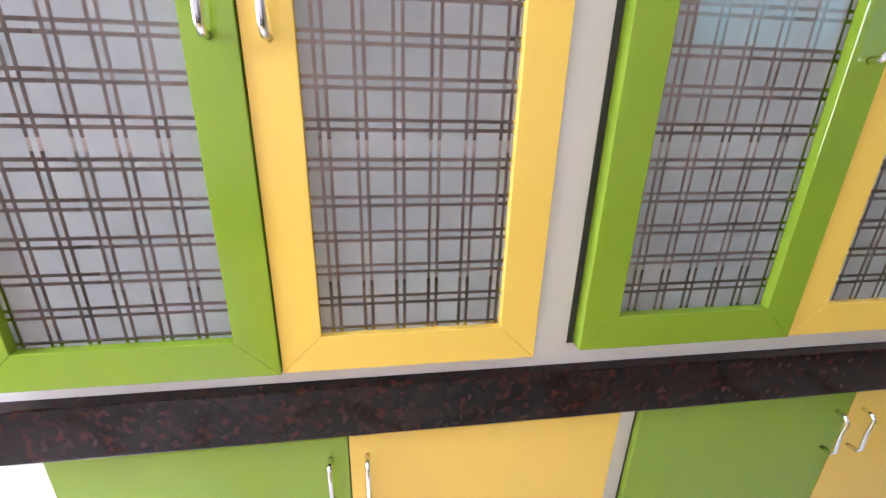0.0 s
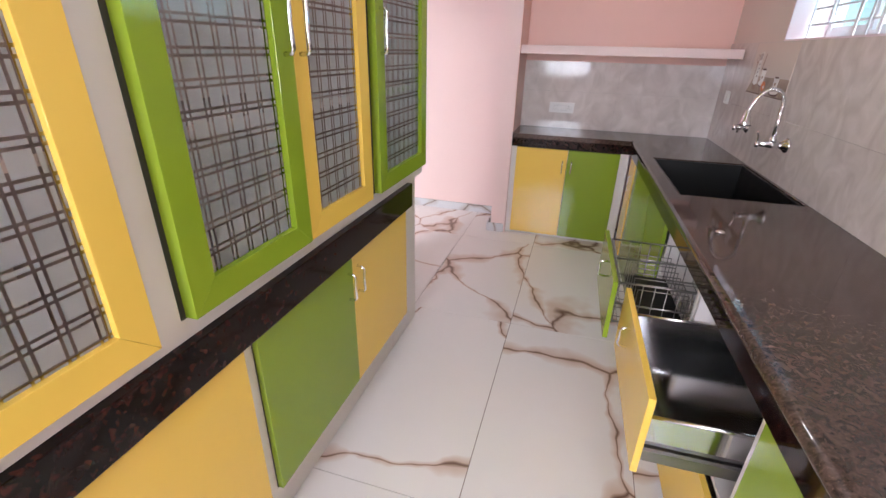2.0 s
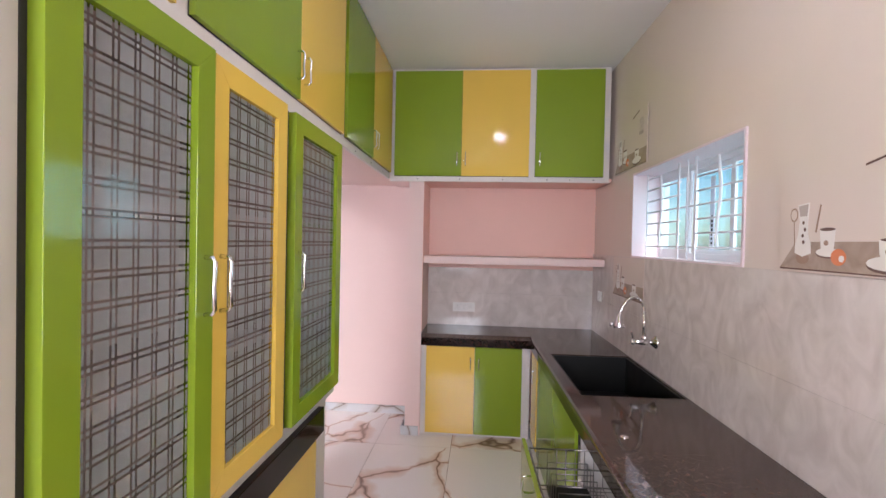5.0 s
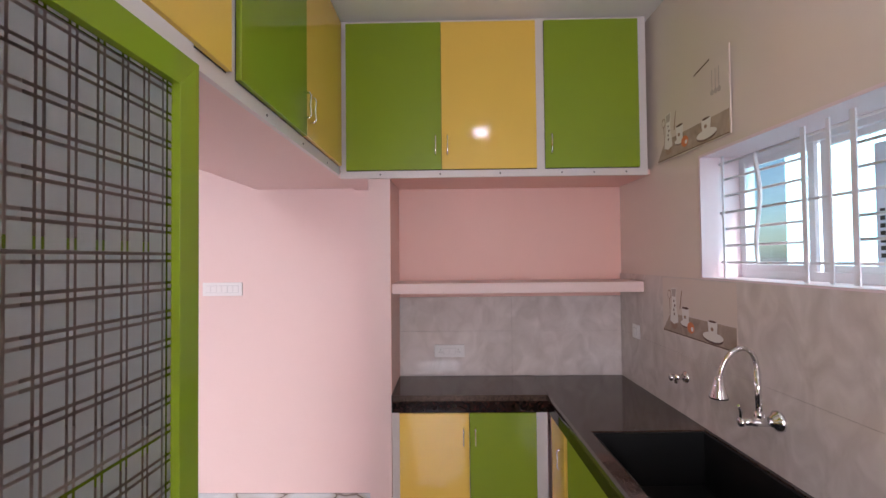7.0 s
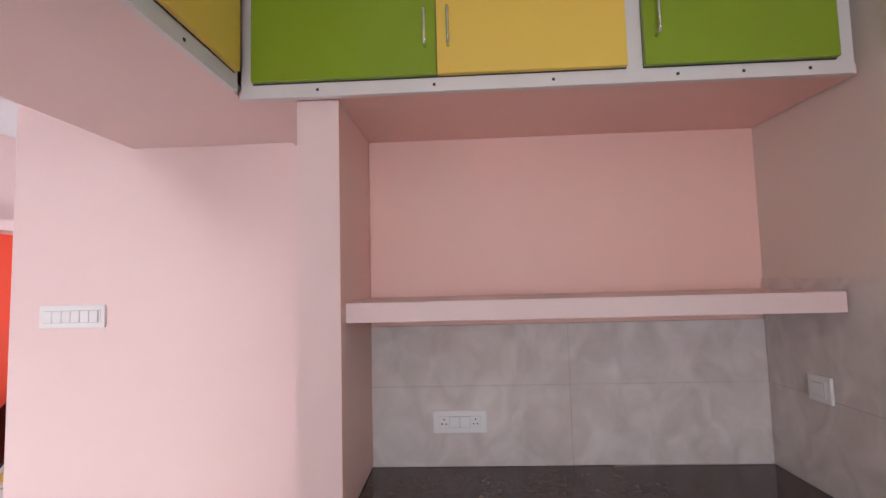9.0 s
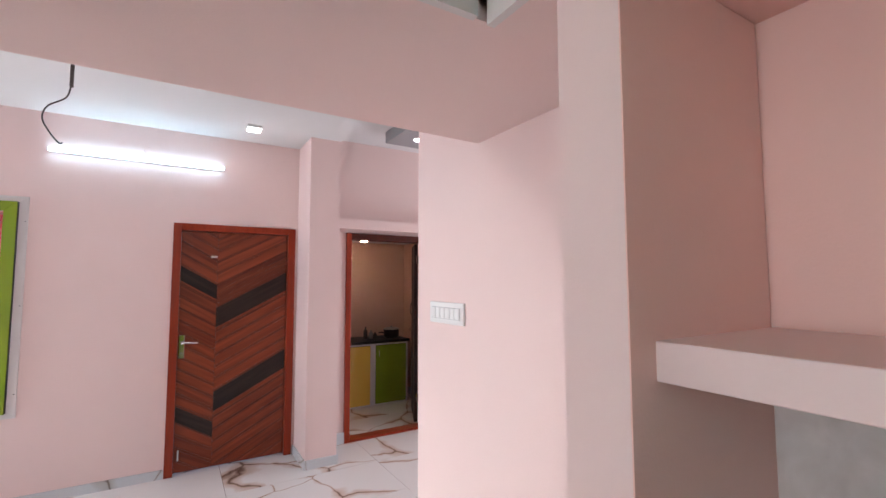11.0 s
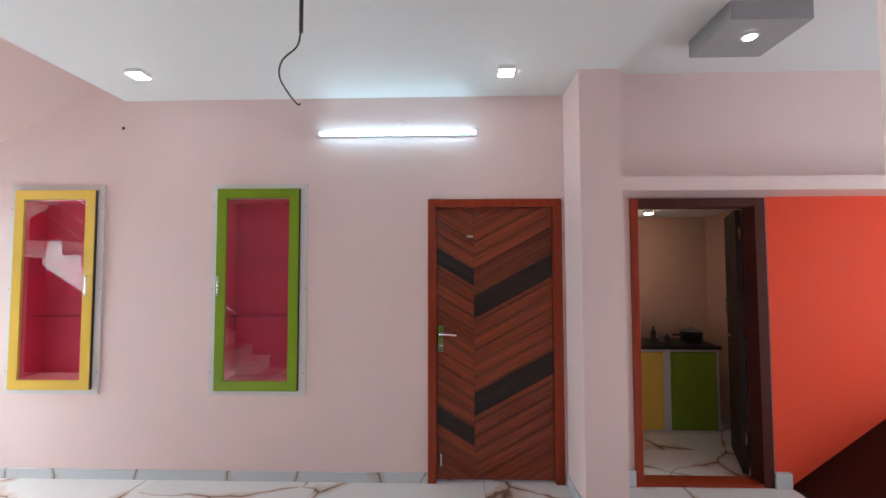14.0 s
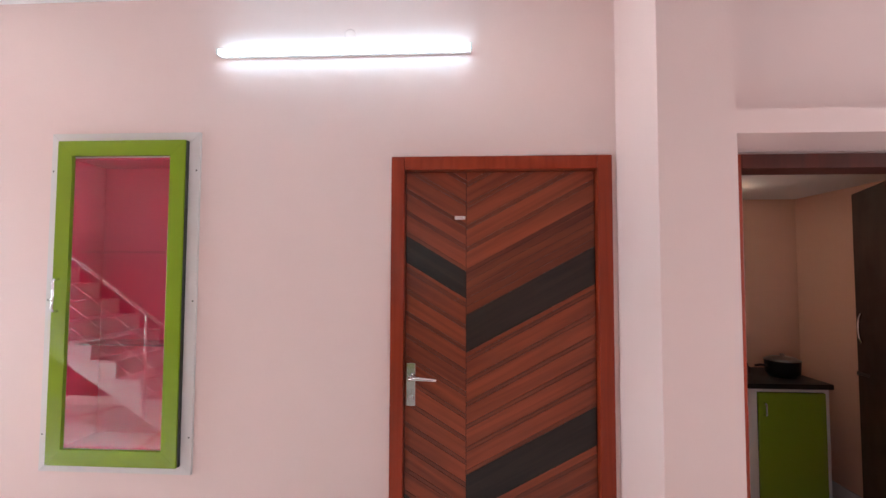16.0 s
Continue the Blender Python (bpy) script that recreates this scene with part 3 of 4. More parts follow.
cabinet("display_cupboard", "+x", -0.237, -0.187, 0.383, 0.37, 0.924, 2.128, [("green", -0.152, 0.356, 0.974, 2.068, -1)],
        "narrow cupboard with one green door of plaid frosted glass", G1, glass=True, hz=(1.45, 1.585))
solid("granite_ledge", box(-0.6, -0.213, -2.01, 0.192, 0.818, 0.923, 0.003), GRANITE, "dark brown polished granite ledge between the cupboards", "ledge")
G2 = "base cupboards under the granite ledge"
cabinet("base_cupboard", "+x", -0.258, -2.01, -0.885, 0.34, 0.225, 0.818, [("green", -1.94, -1.442, 0.254, 0.795, 1), ("yellow", -1.440, -0.905, 0.254, 0.795, -1)],
        "low cupboard with a green and a yellow laminate door", G2, hz=(0.645, 0.748))
cabinet("base_cupboard", "+x", -0.258, -0.885, 0.19, 0.34, 0.225, 0.818, [("green", -0.858, -0.352, 0.254, 0.795, 1), ("yellow", -0.350, 0.17, 0.254, 0.795, -1)],
        "low cupboard with a green and a yellow laminate door", G2, hz=(0.645, 0.748))
solid("cupboard_plinth", box(-0.6, -0.33, -2.01, 0.19, 0.0, 0.224), CARCASS, "white tiled plinth under the base cupboards", "plinth")
solid("cupboard_end_wall", box(-0.62, -0.33, 0.387, 0.535, 0.0, 2.128), CARCASS, kind="structure")
solid("cupboard_end_wall_low", box(-0.62, -0.33, 0.193, 0.385, 0.0, 0.922), CARCASS, kind="structure")

# loft cupboards under the ceiling
G3 = "loft cupboards under the ceiling"
cabinet("loft_cupboard", "+x", -0.327, -1.87, -0.58, 0.29, 2.135, 3.05, [("green", -1.83, -1.22, 2.19, 3.03, 1), ("yellow", -1.218, -0.62, 2.19, 3.03, -1)],
        "white loft cupboard with a green and a yellow door", G3, hz=(2.27, 2.38))
cabinet("loft_cupboard", "+x", -0.327, -0.58, 0.725, 0.29, 2.148, 3.05, [("green", -0.55, 0.117, 2.20, 3.03, 1), ("yellow", 0.119, 0.694, 2.20, 3.03, -1)],
        "white loft cupboard with a green and a yellow door", G3, hz=(2.27, 2.38))
cabinet("loft_cupboard", "+x", -0.327, 0.725, 1.985, 0.29, 2.148, 3.05, [("green", 0.752, 1.355, 2.20, 3.03, 1), ("yellow", 1.357, 1.965, 2.20, 3.03, -1)],
        "white loft cupboard with a green and a yellow door", G3, hz=(2.27, 2.38))
cabinet("loft_cupboard", "-y", 2.007, -0.325, 0.835, 0.44, 2.134, 3.055, [("green", -0.288, 0.264, 2.178, 3.035, 1), ("yellow", 0.266, 0.812, 2.178, 3.035, -1)],
        "white loft cupboard with a green and a yellow door", G3, hz=(2.26, 2.37))
cabinet("loft_cupboard", "-y", 2.007, 0.835, 1.45, 0.44, 2.134, 3.055, [("green", 0.862, 1.40, 2.178, 3.035, -1)],
        "white loft cupboard with one green door", G3, hz=(2.26, 2.37))

# alcove shelf and worktop
solid("alcove_shelf", box(-0.055, 1.462, 2.112, 2.488, 1.452, 1.514, 0.002), PINK, "pink painted masonry shelf across the alcove", "shelf")


def worktop():
    """An L of dark granite in slabs, with the sink left open in its long arm."""
    ob = thing("worktop", (0.9, 0.5, 0.83), "dark brown polished granite worktop in an L shape", "worktop")
    part("slab", prism([(-0.045, 2.055), (0.87, 2.055), (0.87, 2.482), (-0.045, 2.482)], "z", 0.83, 0.8645), COUNTER, ob)
    FRAME[0] = SKEW
    for q in ((0.862, 1.461, 1.521, 2.482), (0.862, 0.924, 0.679, 1.52), (1.446, 1.461, 0.679, 1.52), (0.862, 1.461, -2.4, 0.678)):
        part("slab", box(*q, 0.83, 0.865), COUNTER, ob)
    part("edge", tube([(0.862, -2.4, 0.8475), (0.862, 2.06, 0.8475)], 0.0175, 8), COUNTER, ob, "rounded polished edge")
    FRAME[0] = Matrix.Identity(4)


worktop()
apron = thing("worktop_apron", (0.9, 0, 0.76), "dark granite apron strip under the worktop edge", "apron")
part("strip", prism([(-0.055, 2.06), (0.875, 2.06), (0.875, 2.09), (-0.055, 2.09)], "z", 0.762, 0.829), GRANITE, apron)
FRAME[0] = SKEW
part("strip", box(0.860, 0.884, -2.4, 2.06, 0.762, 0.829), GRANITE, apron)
FRAME[0] = Matrix.Identity(4)

# base cupboards of the kitchen end and the sink side
G4 = "base cupboards under the worktop"
cabinet("base_cupboard", "-y", 2.088, -0.055, 0.87, 0.38, 0.0, 0.76, [("yellow", 0.0, 0.408, 0.022, 0.755, 1), ("green", 0.412, 0.802, 0.022, 0.755, -1)],
        "base cupboard with a yellow and a green door", G4, hz=(0.57, 0.67))


def sink():
    ob = thing("kitchen_sink", (1.2, 1.13, 0.6), "black stone kitchen sink set into the worktop", "sink")
    x0, x1, y0, y1, t = 0.925, 1.445, 0.68, 1.519, 0.012
    part("basin_floor", box(x0, x1, y0, y1, 0.60, 0.62), BLACK, ob)
    for a in ((x0, x0 + t, y0, y1), (x1 - t, x1, y0, y1), (x0 + t, x1 - t, y0, y0 + t), (x0 + t, x1 - t, y1 - t, y1)):
        part("basin_wall", box(*a, 0.62, 0.858), BLACK, ob)
    part("drain", lathe([(0.045, 0), (0.045, 0.004), (0.03, 0.006), (0.012, 0.003)], (1.18, 1.1, 0.62)), STEEL, ob, "steel drain")


FRAME[0] = SKEW
sink()
FRAME[0] = Matrix.Identity(4)
# ---- sink side of the kitchen: cupboards and pulled-out drawers ----
def run_x(y):
    """The face of the sink-side cupboards."""
    return 0.886


FRAME[0] = SKEW


def side_cupboard(y0, y1, doors, label, body_top=None):
    base = run_x((y0 + y1) / 2)
    cabinet("base_cupboard", "-x", base, y0, y1, 0.40, 0.02, 0.76, doors, label, G4, hz=(0.56, 0.66), body_top=body_top)


side_cupboard(1.73, 2.06, [("yellow", 1.77, 2.03, 0.05, 0.755, -1)], "narrow base cupboard with one yellow door")
side_cupboard(0.53, 1.73, [("green", 1.12, 1.71, 0.05, 0.755, 0), ("green", 0.55, 1.116, 0.05, 0.755, 0)], "base cupboard with green doors under the sink", 0.595)
side_cupboard(-1.95, -0.68, [("yellow", -1.93, -1.30, 0.05, 0.755, 1), ("green", -1.296, -0.70, 0.05, 0.755, -1)], "base cupboard with a yellow and a green door")


def drawer_case(y0, y1, color, label):
    """An open-fronted case: sides, back and floor, with a closed lower drawer."""
    base = run_x((y0 + y1) / 2)
    ob = thing("drawer_cabinet", (base + 0.2, (y0 + y1) / 2, 0.02), label, "cabinet", G4)
    for name, b in (("side_panel", (base, base + 0.45, y0, y0 + 0.018, 0.02, 0.76)), ("side_panel", (base, base + 0.45, y1 - 0.018, y1, 0.02, 0.76)),
                    ("back_panel", (base + 0.43, base + 0.45, y0 + 0.018, y1 - 0.018, 0.02, 0.76)), ("bottom_panel", (base, base + 0.43, y0 + 0.018, y1 - 0.018, 0.02, 0.04)),
                    ("divider", (base + 0.01, base + 0.43, y0 + 0.018, y1 - 0.018, 0.375, 0.39))):
        part(name, box(*b), CARCASS, ob)
    front = part("drawer_front", box(base - 0.02, base - 0.002, y0 + 0.01, y1 - 0.01, 0.05, 0.37, 0.0015), COLORS[color], ob, color + " laminate drawer front")
    handle(front, "-x", base, y0 + (y1 - y0) * 0.5, 0.27, 0.345, 0.0045, 0.046)


drawer_case(-0.67, -0.06, "yellow", "white drawer cabinet with its upper drawer pulled out")
drawer_case(-0.05, 0.515, "yellow", "white drawer cabinet with its upper drawer pulled out")


def steel_drawer(x, y0, y1, z0, z1):
    """A pulled-out drawer with a perforated steel tray on runners."""
    ob = thing("pulled_out_drawer", (x + 0.2, (y0 + y1) / 2, z0), "pulled-out drawer with a yellow front and a shiny steel tray", "drawer", "pulled-out drawers")
    front = part("drawer_front", box(x, x + 0.018, y0, y1, z0, z1, 0.0015), YELLOW, ob, "yellow laminate drawer front")
    handle(front, "-x", x + 0.018, (y0 + y1) / 2 + 0.08, z1 - 0.11, z1 - 0.04, 0.0045, 0.046)
    a, b, c, d, t = x + 0.02, x + 0.46, y0 + 0.035, y1 - 0.035, 0.003
    part("tray_floor", box(a, b, c, d, z0 + 0.05, z0 + 0.053), STEEL, ob, "polished steel tray")
    for k, q in enumerate(((a, b, c, c + t, z0 + 0.053, z0 + 0.16), (a, b, d - t, d, z0 + 0.053, z0 + 0.16), (b - t, b, c + t, d - t, z0 + 0.053, z0 + 0.16), (a, a + t, c + t, d - t, z0 + 0.053, z0 + 0.16))):
        part("tray_side", box(*q), STEEL, ob)
    for yy in (c - 0.012, d + 0.012):
        part("runner", box(a, b + 0.02, yy - 0.006, yy + 0.006, z0 + 0.03, z0 + 0.065), WIRE, ob, "dark steel runner")
    for yy in (c, d):
        part("rail", tube([(a, yy, z0 + 0.165), (b, yy, z0 + 0.165)], 0.005), STEEL, ob)
    for i in range(7):
        for j in range(2):
            part("hole", lathe([(0.004, 0), (0.004, 0.0012)], (a + 0.06 + 0.055 * i, c + 0.05 + j * 0.03, z0 + 0.0531), "z", 8), SEAM, ob)
    return ob


def wire_drawer(x, y0, y1, z0, z1):
    """A pulled-out drawer with a wire plate rack."""
    ob = thing("pulled_out_drawer", (x + 0.2, (y0 + y1) / 2, z0), "pulled-out drawer with a green front and a wire plate rack", "drawer", "pulled-out drawers")
    front = part("drawer_front", box(x, x + 0.018, y0, y1, z0, z1, 0.0015), GREEN, ob, "green laminate drawer front")
    handle(front, "-x", x + 0.018, (y0 + y1) / 2, z1 - 0.11, z1 - 0.04, 0.0045, 0.046)
    a, b, c, d = x + 0.03, x + 0.45, y0 + 0.05, y1 - 0.05
    for z in (z0 + 0.05, z0 + 0.13, z0 + 0.22):
        part("hoop", tube([(a, c, z), (b, c, z), (b, d, z), (a, d, z), (a, c, z)], 0.004), WIRE, ob, "thick steel wire")
    for k in range(11):
        xx = a + (b - a) * k / 10
        part("wire", tube([(xx, c, z0 + 0.22), (xx, c, z0 + 0.05), (xx, d, z0 + 0.05), (xx, d, z0 + 0.22)], 0.0022, 6), WIRE, ob)
    for k in range(6):
        yy = c + (d - c) * (k + 0.5) / 6
        part("wire", tube([(a, yy, z0 + 0.22), (a, yy, z0 + 0.052), (b, yy, z0 + 0.052), (b, yy, z0 + 0.22)], 0.0022, 6), WIRE, ob)
    part("plate_holder", box(a + 0.08, a + 0.26, c + 0.05, c + 0.42, z0 + 0.055, z0 + 0.06), BLACK, ob, "black plate rest")
    for k in range(8):
        yy = c + 0.06 + 0.05 * k
        part("divider", tube([(a + 0.08, yy, z0 + 0.06), (a + 0.08, yy, z0 + 0.17), (a + 0.26, yy, z0 + 0.17), (a + 0.26, yy, z0 + 0.06)], 0.0025, 6), WIRE, ob)
    return ob


steel_drawer(0.648, -0.645, -0.068, 0.462, 0.71)
wire_drawer(0.605, -0.045, 0.49, 0.47, 0.713)
solid("worktop_plug", lathe([(0.016, 0), (0.016, 0.004), (0.010, 0.007), (0.0, 0.007)], (0.975, 0.19, 0.865)), STEEL, "small steel plug cap set in the worktop", "plug")


# ---- taps ----
def kitchen_tap():
    y, z = 1.09, 1.06
    ob = thing("kitchen_tap", (1.462, y, z - 0.04), "chrome wall tap with a bendable swan-neck spout", "tap")
    part("flange", lathe([(0.038, 0), (0.038, -0.006), (0.030, -0.014), (0.020, -0.026), (0.016, -0.034)], (1.462, y, z), "x", 28), STEEL, ob)
    part("body", lathe([(0.0165, -0.034), (0.018, -0.06), (0.018, -0.085), (0.014, -0.10), (0.012, -0.125), (0.009, -0.127)], (1.462, y, z), "x", 20), STEEL, ob)
    knob = part("lever_cap", lathe([(0.012, -0.126), (0.017, -0.131), (0.017, -0.142), (0.008, -0.147)], (1.462, y, z), "x", 20), STEEL, ob)
    part("lever", tube(curve_points([(1.326, y, z + 0.012), (1.322, y - 0.004, z + 0.04), (1.312, y - 0.008, z + 0.062)]), 0.0055, 10), STEEL, knob)
    part("collar", lathe([(0.012, 0.012), (0.017, 0.016), (0.017, 0.034), (0.011, 0.04)], (1.392, y, z)), STEEL, ob)
    part("riser", tube([(1.392, y, z + 0.03), (1.388, y, z + 0.185)], 0.0105, 14), STEEL, ob)
    neck = curve_points([(1.388, y, z + 0.18), (1.384, y, z + 0.215), (1.365, y - 0.006, z + 0.25), (1.325, y - 0.012, z + 0.268), (1.285, y - 0.014, z + 0.25), (1.255, y - 0.012, z + 0.205), (1.243, y - 0.010, z + 0.16)])
    spout = part("spout", tube(neck, 0.0085, 12), STEEL, ob, "bendable ribbed chrome spout")
    for k in range(3, len(neck) - 1, 2):
        part("rib", tube([neck[k], neck[k] + (neck[k + 1] - neck[k]).normalized() * 0.003], 0.0098, 10), STEEL, spout)
    head = part("spray_head", lathe([(0.010, 0.07), (0.014, 0.06), (0.022, 0.03), (0.031, 0.0), (0.031, -0.006), (0.02, -0.008)], (1.240, y - 0.010, z + 0.095), sides=24), STEEL, ob)
    part("rim", lathe([(0.0315, -0.001), (0.0315, -0.005)], (1.240, y - 0.010, z + 0.095)), BLACK, head)


def bib_tap():
    ob = thing("bib_tap", (1.462, 1.69, 1.03), "short chrome angle tap on the wall tiles", "tap")
    y, z = 1.69, 1.06
    part("flange", lathe([(0.03, 0), (0.03, -0.005), (0.018, -0.018)], (1.462, y, z), "x"), STEEL, ob)
    part("body", tube([(1.45, y, z), (1.40, y, z)], 0.013, 12), STEEL, ob)
    part("nozzle", tube([(1.415, y, z), (1.415, y + 0.01, z - 0.03)], 0.009, 10), STEEL, ob)
    part("knob", lathe([(0.006, 0), (0.017, -0.004), (0.017, -0.02), (0.008, -0.024)], (1.40, y, z), "x"), STEEL, ob)


kitchen_tap()
bib_tap()
FRAME[0] = Matrix.Identity(4)


# ---- switches ----
def switch_plate(facing, base, u, z, w, h, keys, label, socket=False):
    ob = thing("switch_plate", face_point(facing, base, u, 0, z - h / 2), label, "switch", "wall switch plates")
    part("plate", face_box(facing, base, u - w / 2, u + w / 2, 0.0, 0.011, z - h / 2, z + h / 2, 0.003), PLASTIC, ob)
    part("insert", face_box(facing, base, u - w / 2 + 0.016, u + w / 2 - 0.016, 0.011, 0.013, z - h / 2 + 0.016, z + h / 2 - 0.016), PLASTIC, ob)
    step = (w - 0.045) / keys
    for k in range(keys):
        a = u - w / 2 + 0.0225 + step * k
        part("key_gap", face_box(facing, base, a + 0.0005, a + step - 0.0005, 0.013, 0.0136, z - h / 2 + 0.021, z + h / 2 - 0.021), SLOT, ob)
        if socket and k in (0, keys - 1):
            part("socket", face_box(facing, base, a + 0.001, a + step - 0.001, 0.0136, 0.015, z - h / 2 + 0.022, z + h / 2 - 0.022), PLASTIC, ob)
            for du, dz in ((0, 0.011), (-0.008, -0.006), (0.008, -0.006)):
                part("pin_hole", face_box(facing, base, a + step / 2 + du - 0.0025, a + step / 2 + du + 0.0025, 0.015, 0.0156, z + dz - 0.0025, z + dz + 0.0025), SEAM, ob)
        else:
            part("key", face_box(facing, base, a + 0.0015, a + step - 0.0015, 0.0136, 0.0175, z - h / 2 + 0.023, z + h / 2 - 0.023, 0.001), PLASTIC, ob)


switch_plate("-y", 2.4825, 0.296, 1.035, 0.205, 0.085, 4, "white socket and switch plate on grey wall tiles", True)
switch_plate("-y", 2.49, -1.265, 1.468, 0.275, 0.092, 6, "wide white switch plate on the pink passage wall")
FRAME[0] = SKEW
switch_plate("-x", 1.462, 2.24, 1.198, 0.09, 0.085, 1, "small white switch plate beside the alcove")

FRAME[0] = Matrix.Identity(4)


def jamb_switch():
    ob = thing("switch_plate", (-0.74, 0.61, 1.44), "white switch plate on the pink passage jamb", "switch", "wall switch plates")
    part("plate", box(-0.815, -0.64, 0.61, 0.621, 1.434, 1.535, 0.003), PLASTIC, ob)
    for k in range(3):
        part("key", box(-0.80 + 0.05 * k, -0.755 + 0.05 * k, 0.621, 0.626, 1.455, 1.515, 0.001), PLASTIC, ob)
        part("key_gap", box(-0.802 + 0.05 * k, -0.753 + 0.05 * k, 0.6205, 0.6222, 1.452, 1.518), SLOT, ob)


jamb_switch()


# ---- kitchen window ----
ART_BLUE = material("pale_blue_paper", (0.62, 0.66, 0.78), 0.6)
def kitchen_window():
    y0, y1, z0, z1 = 0.29, 1.556, 1.55, 2.135
    solid("window_reveal", wall_ring(1.466, 1.70, y0, y1, z0, z1, 0.012), material("pale_pink_reveal", (0.74, 0.62, 0.66), 0.45, vary=0.03), kind="structure")
    win = thing("window_1", (1.66, (y0 + y1) / 2, z0), "white sliding window with tinted panes", "window", kind="structure")
    a, b = y0 + 0.012, y1 - 0.012
    c, d = z0 + 0.012, z1 - 0.012
    part("window_frame", frame_ring("-x", 1.70, a, b, c, d, 0.035, 0.0, 0.05), IRON, win, "white aluminium frame")
    third = (b - a) / 3
    for k in range(3):
        u0, u1 = a + third * k, a + third * (k + 1)
        off = 0.012 if k == 1 else 0.03
        sash = part("sash", frame_ring("-x", 1.70, u0 + 0.004, u1 - 0.004, c + 0.03, d - 0.03, 0.03, off, off + 0.016), IRON, win, "white aluminium sash")
        pane = part("pane", face_box("-x", 1.70, u0 + 0.032, u1 - 0.032, off + 0.006, off + 0.010, c + 0.058, d - 0.058), TINT, sash, "blue-green tinted glass")
        pane.visible_shadow = False
    grille = thing("window_grille", (1.56, (y0 + y1) / 2, z0), "white painted iron bar grille in the window opening", "grille")
    for k in range(7):
        z = 1.632 + 0.0762 * k
        if k in (0, 3, 6):
            part("bar", tube([(1.56, a - 0.002, z), (1.56, b + 0.002, z)], 0.0055, 8), IRON, grille)
        else:
            part("bar", tube([(1.56, 1.052, z), (1.56, 1.512, z)], 0.0055, 8), IRON, grille)
            part("bar", tube([(1.56, 0.40, z), (1.56, 0.868, z)], 0.0055, 8), IRON, grille)
    for u, w in ((1.51, 0.006), (1.057, 0.010), (0.953, 0.007), (0.863, 0.010), (0.40, 0.006)):
        part("upright", box(1.549, 1.5545, u - w, u + w, c, d), IRON, grille)
    for u in (1.288, 0.63):
        wave = [(1.55, u + 0.014 * math.sin(2.2 * math.pi * t + 0.4), 1.632 + 0.457 * t) for t in np.linspace(0, 1, 26)]
        part("curved_bar", tube(wave, 0.008, 8), IRON, grille)
    sticker = part("sticker", box(1.6495, 1.652, 0.855, 0.897, 1.62, 2.02), ART_BLUE, win, "pale blue paper strip with dark bars of print")
    for k in range(7):
        part("print_bar", box(1.6485, 1.6496, 0.868, 0.884, 1.65 + 0.024 * k, 1.664 + 0.024 * k), SEAM, sticker)


def wall_ring(x0, x1, y0, y1, z0, z1, t):
    bm = bmesh.new()
    for q in ((y0, y1, z0, z0 + t), (y0, y1, z1 - t, z1), (y0, y0 + t, z0 + t, z1 - t), (y1 - t, y1, z0 + t, z1 - t)):
        add_box(bm, x0, x1, *q)
    return bm


FRAME[0] = SKEW
kitchen_window()
FRAME[0] = Matrix.Identity(4)
solid("backdrop", box(6.0, 6.05, -5, 7, -0.15, 6), glow("bright_haze", (0.66, 0.95, 1.0), 4.0), kind="structure")


# ---- printed picture tiles ----
ART_DARK, ART_GREY = material("print_dark_brown", (0.16, 0.10, 0.085), 0.2), material("print_grey", (0.50, 0.44, 0.405), 0.2)
ART_WHITE, ART_ORANGE = material("print_white", (0.82, 0.79, 0.76), 0.2), material("print_orange", (0.72, 0.25, 0.12), 0.2)

ART_TAN = mottled("print_tan", (0.34, 0.26, 0.21), (0.50, 0.40, 0.33), 9, 0.2)
ART_BROWN = material("print_brown", (0.36, 0.25, 0.19), 0.2)


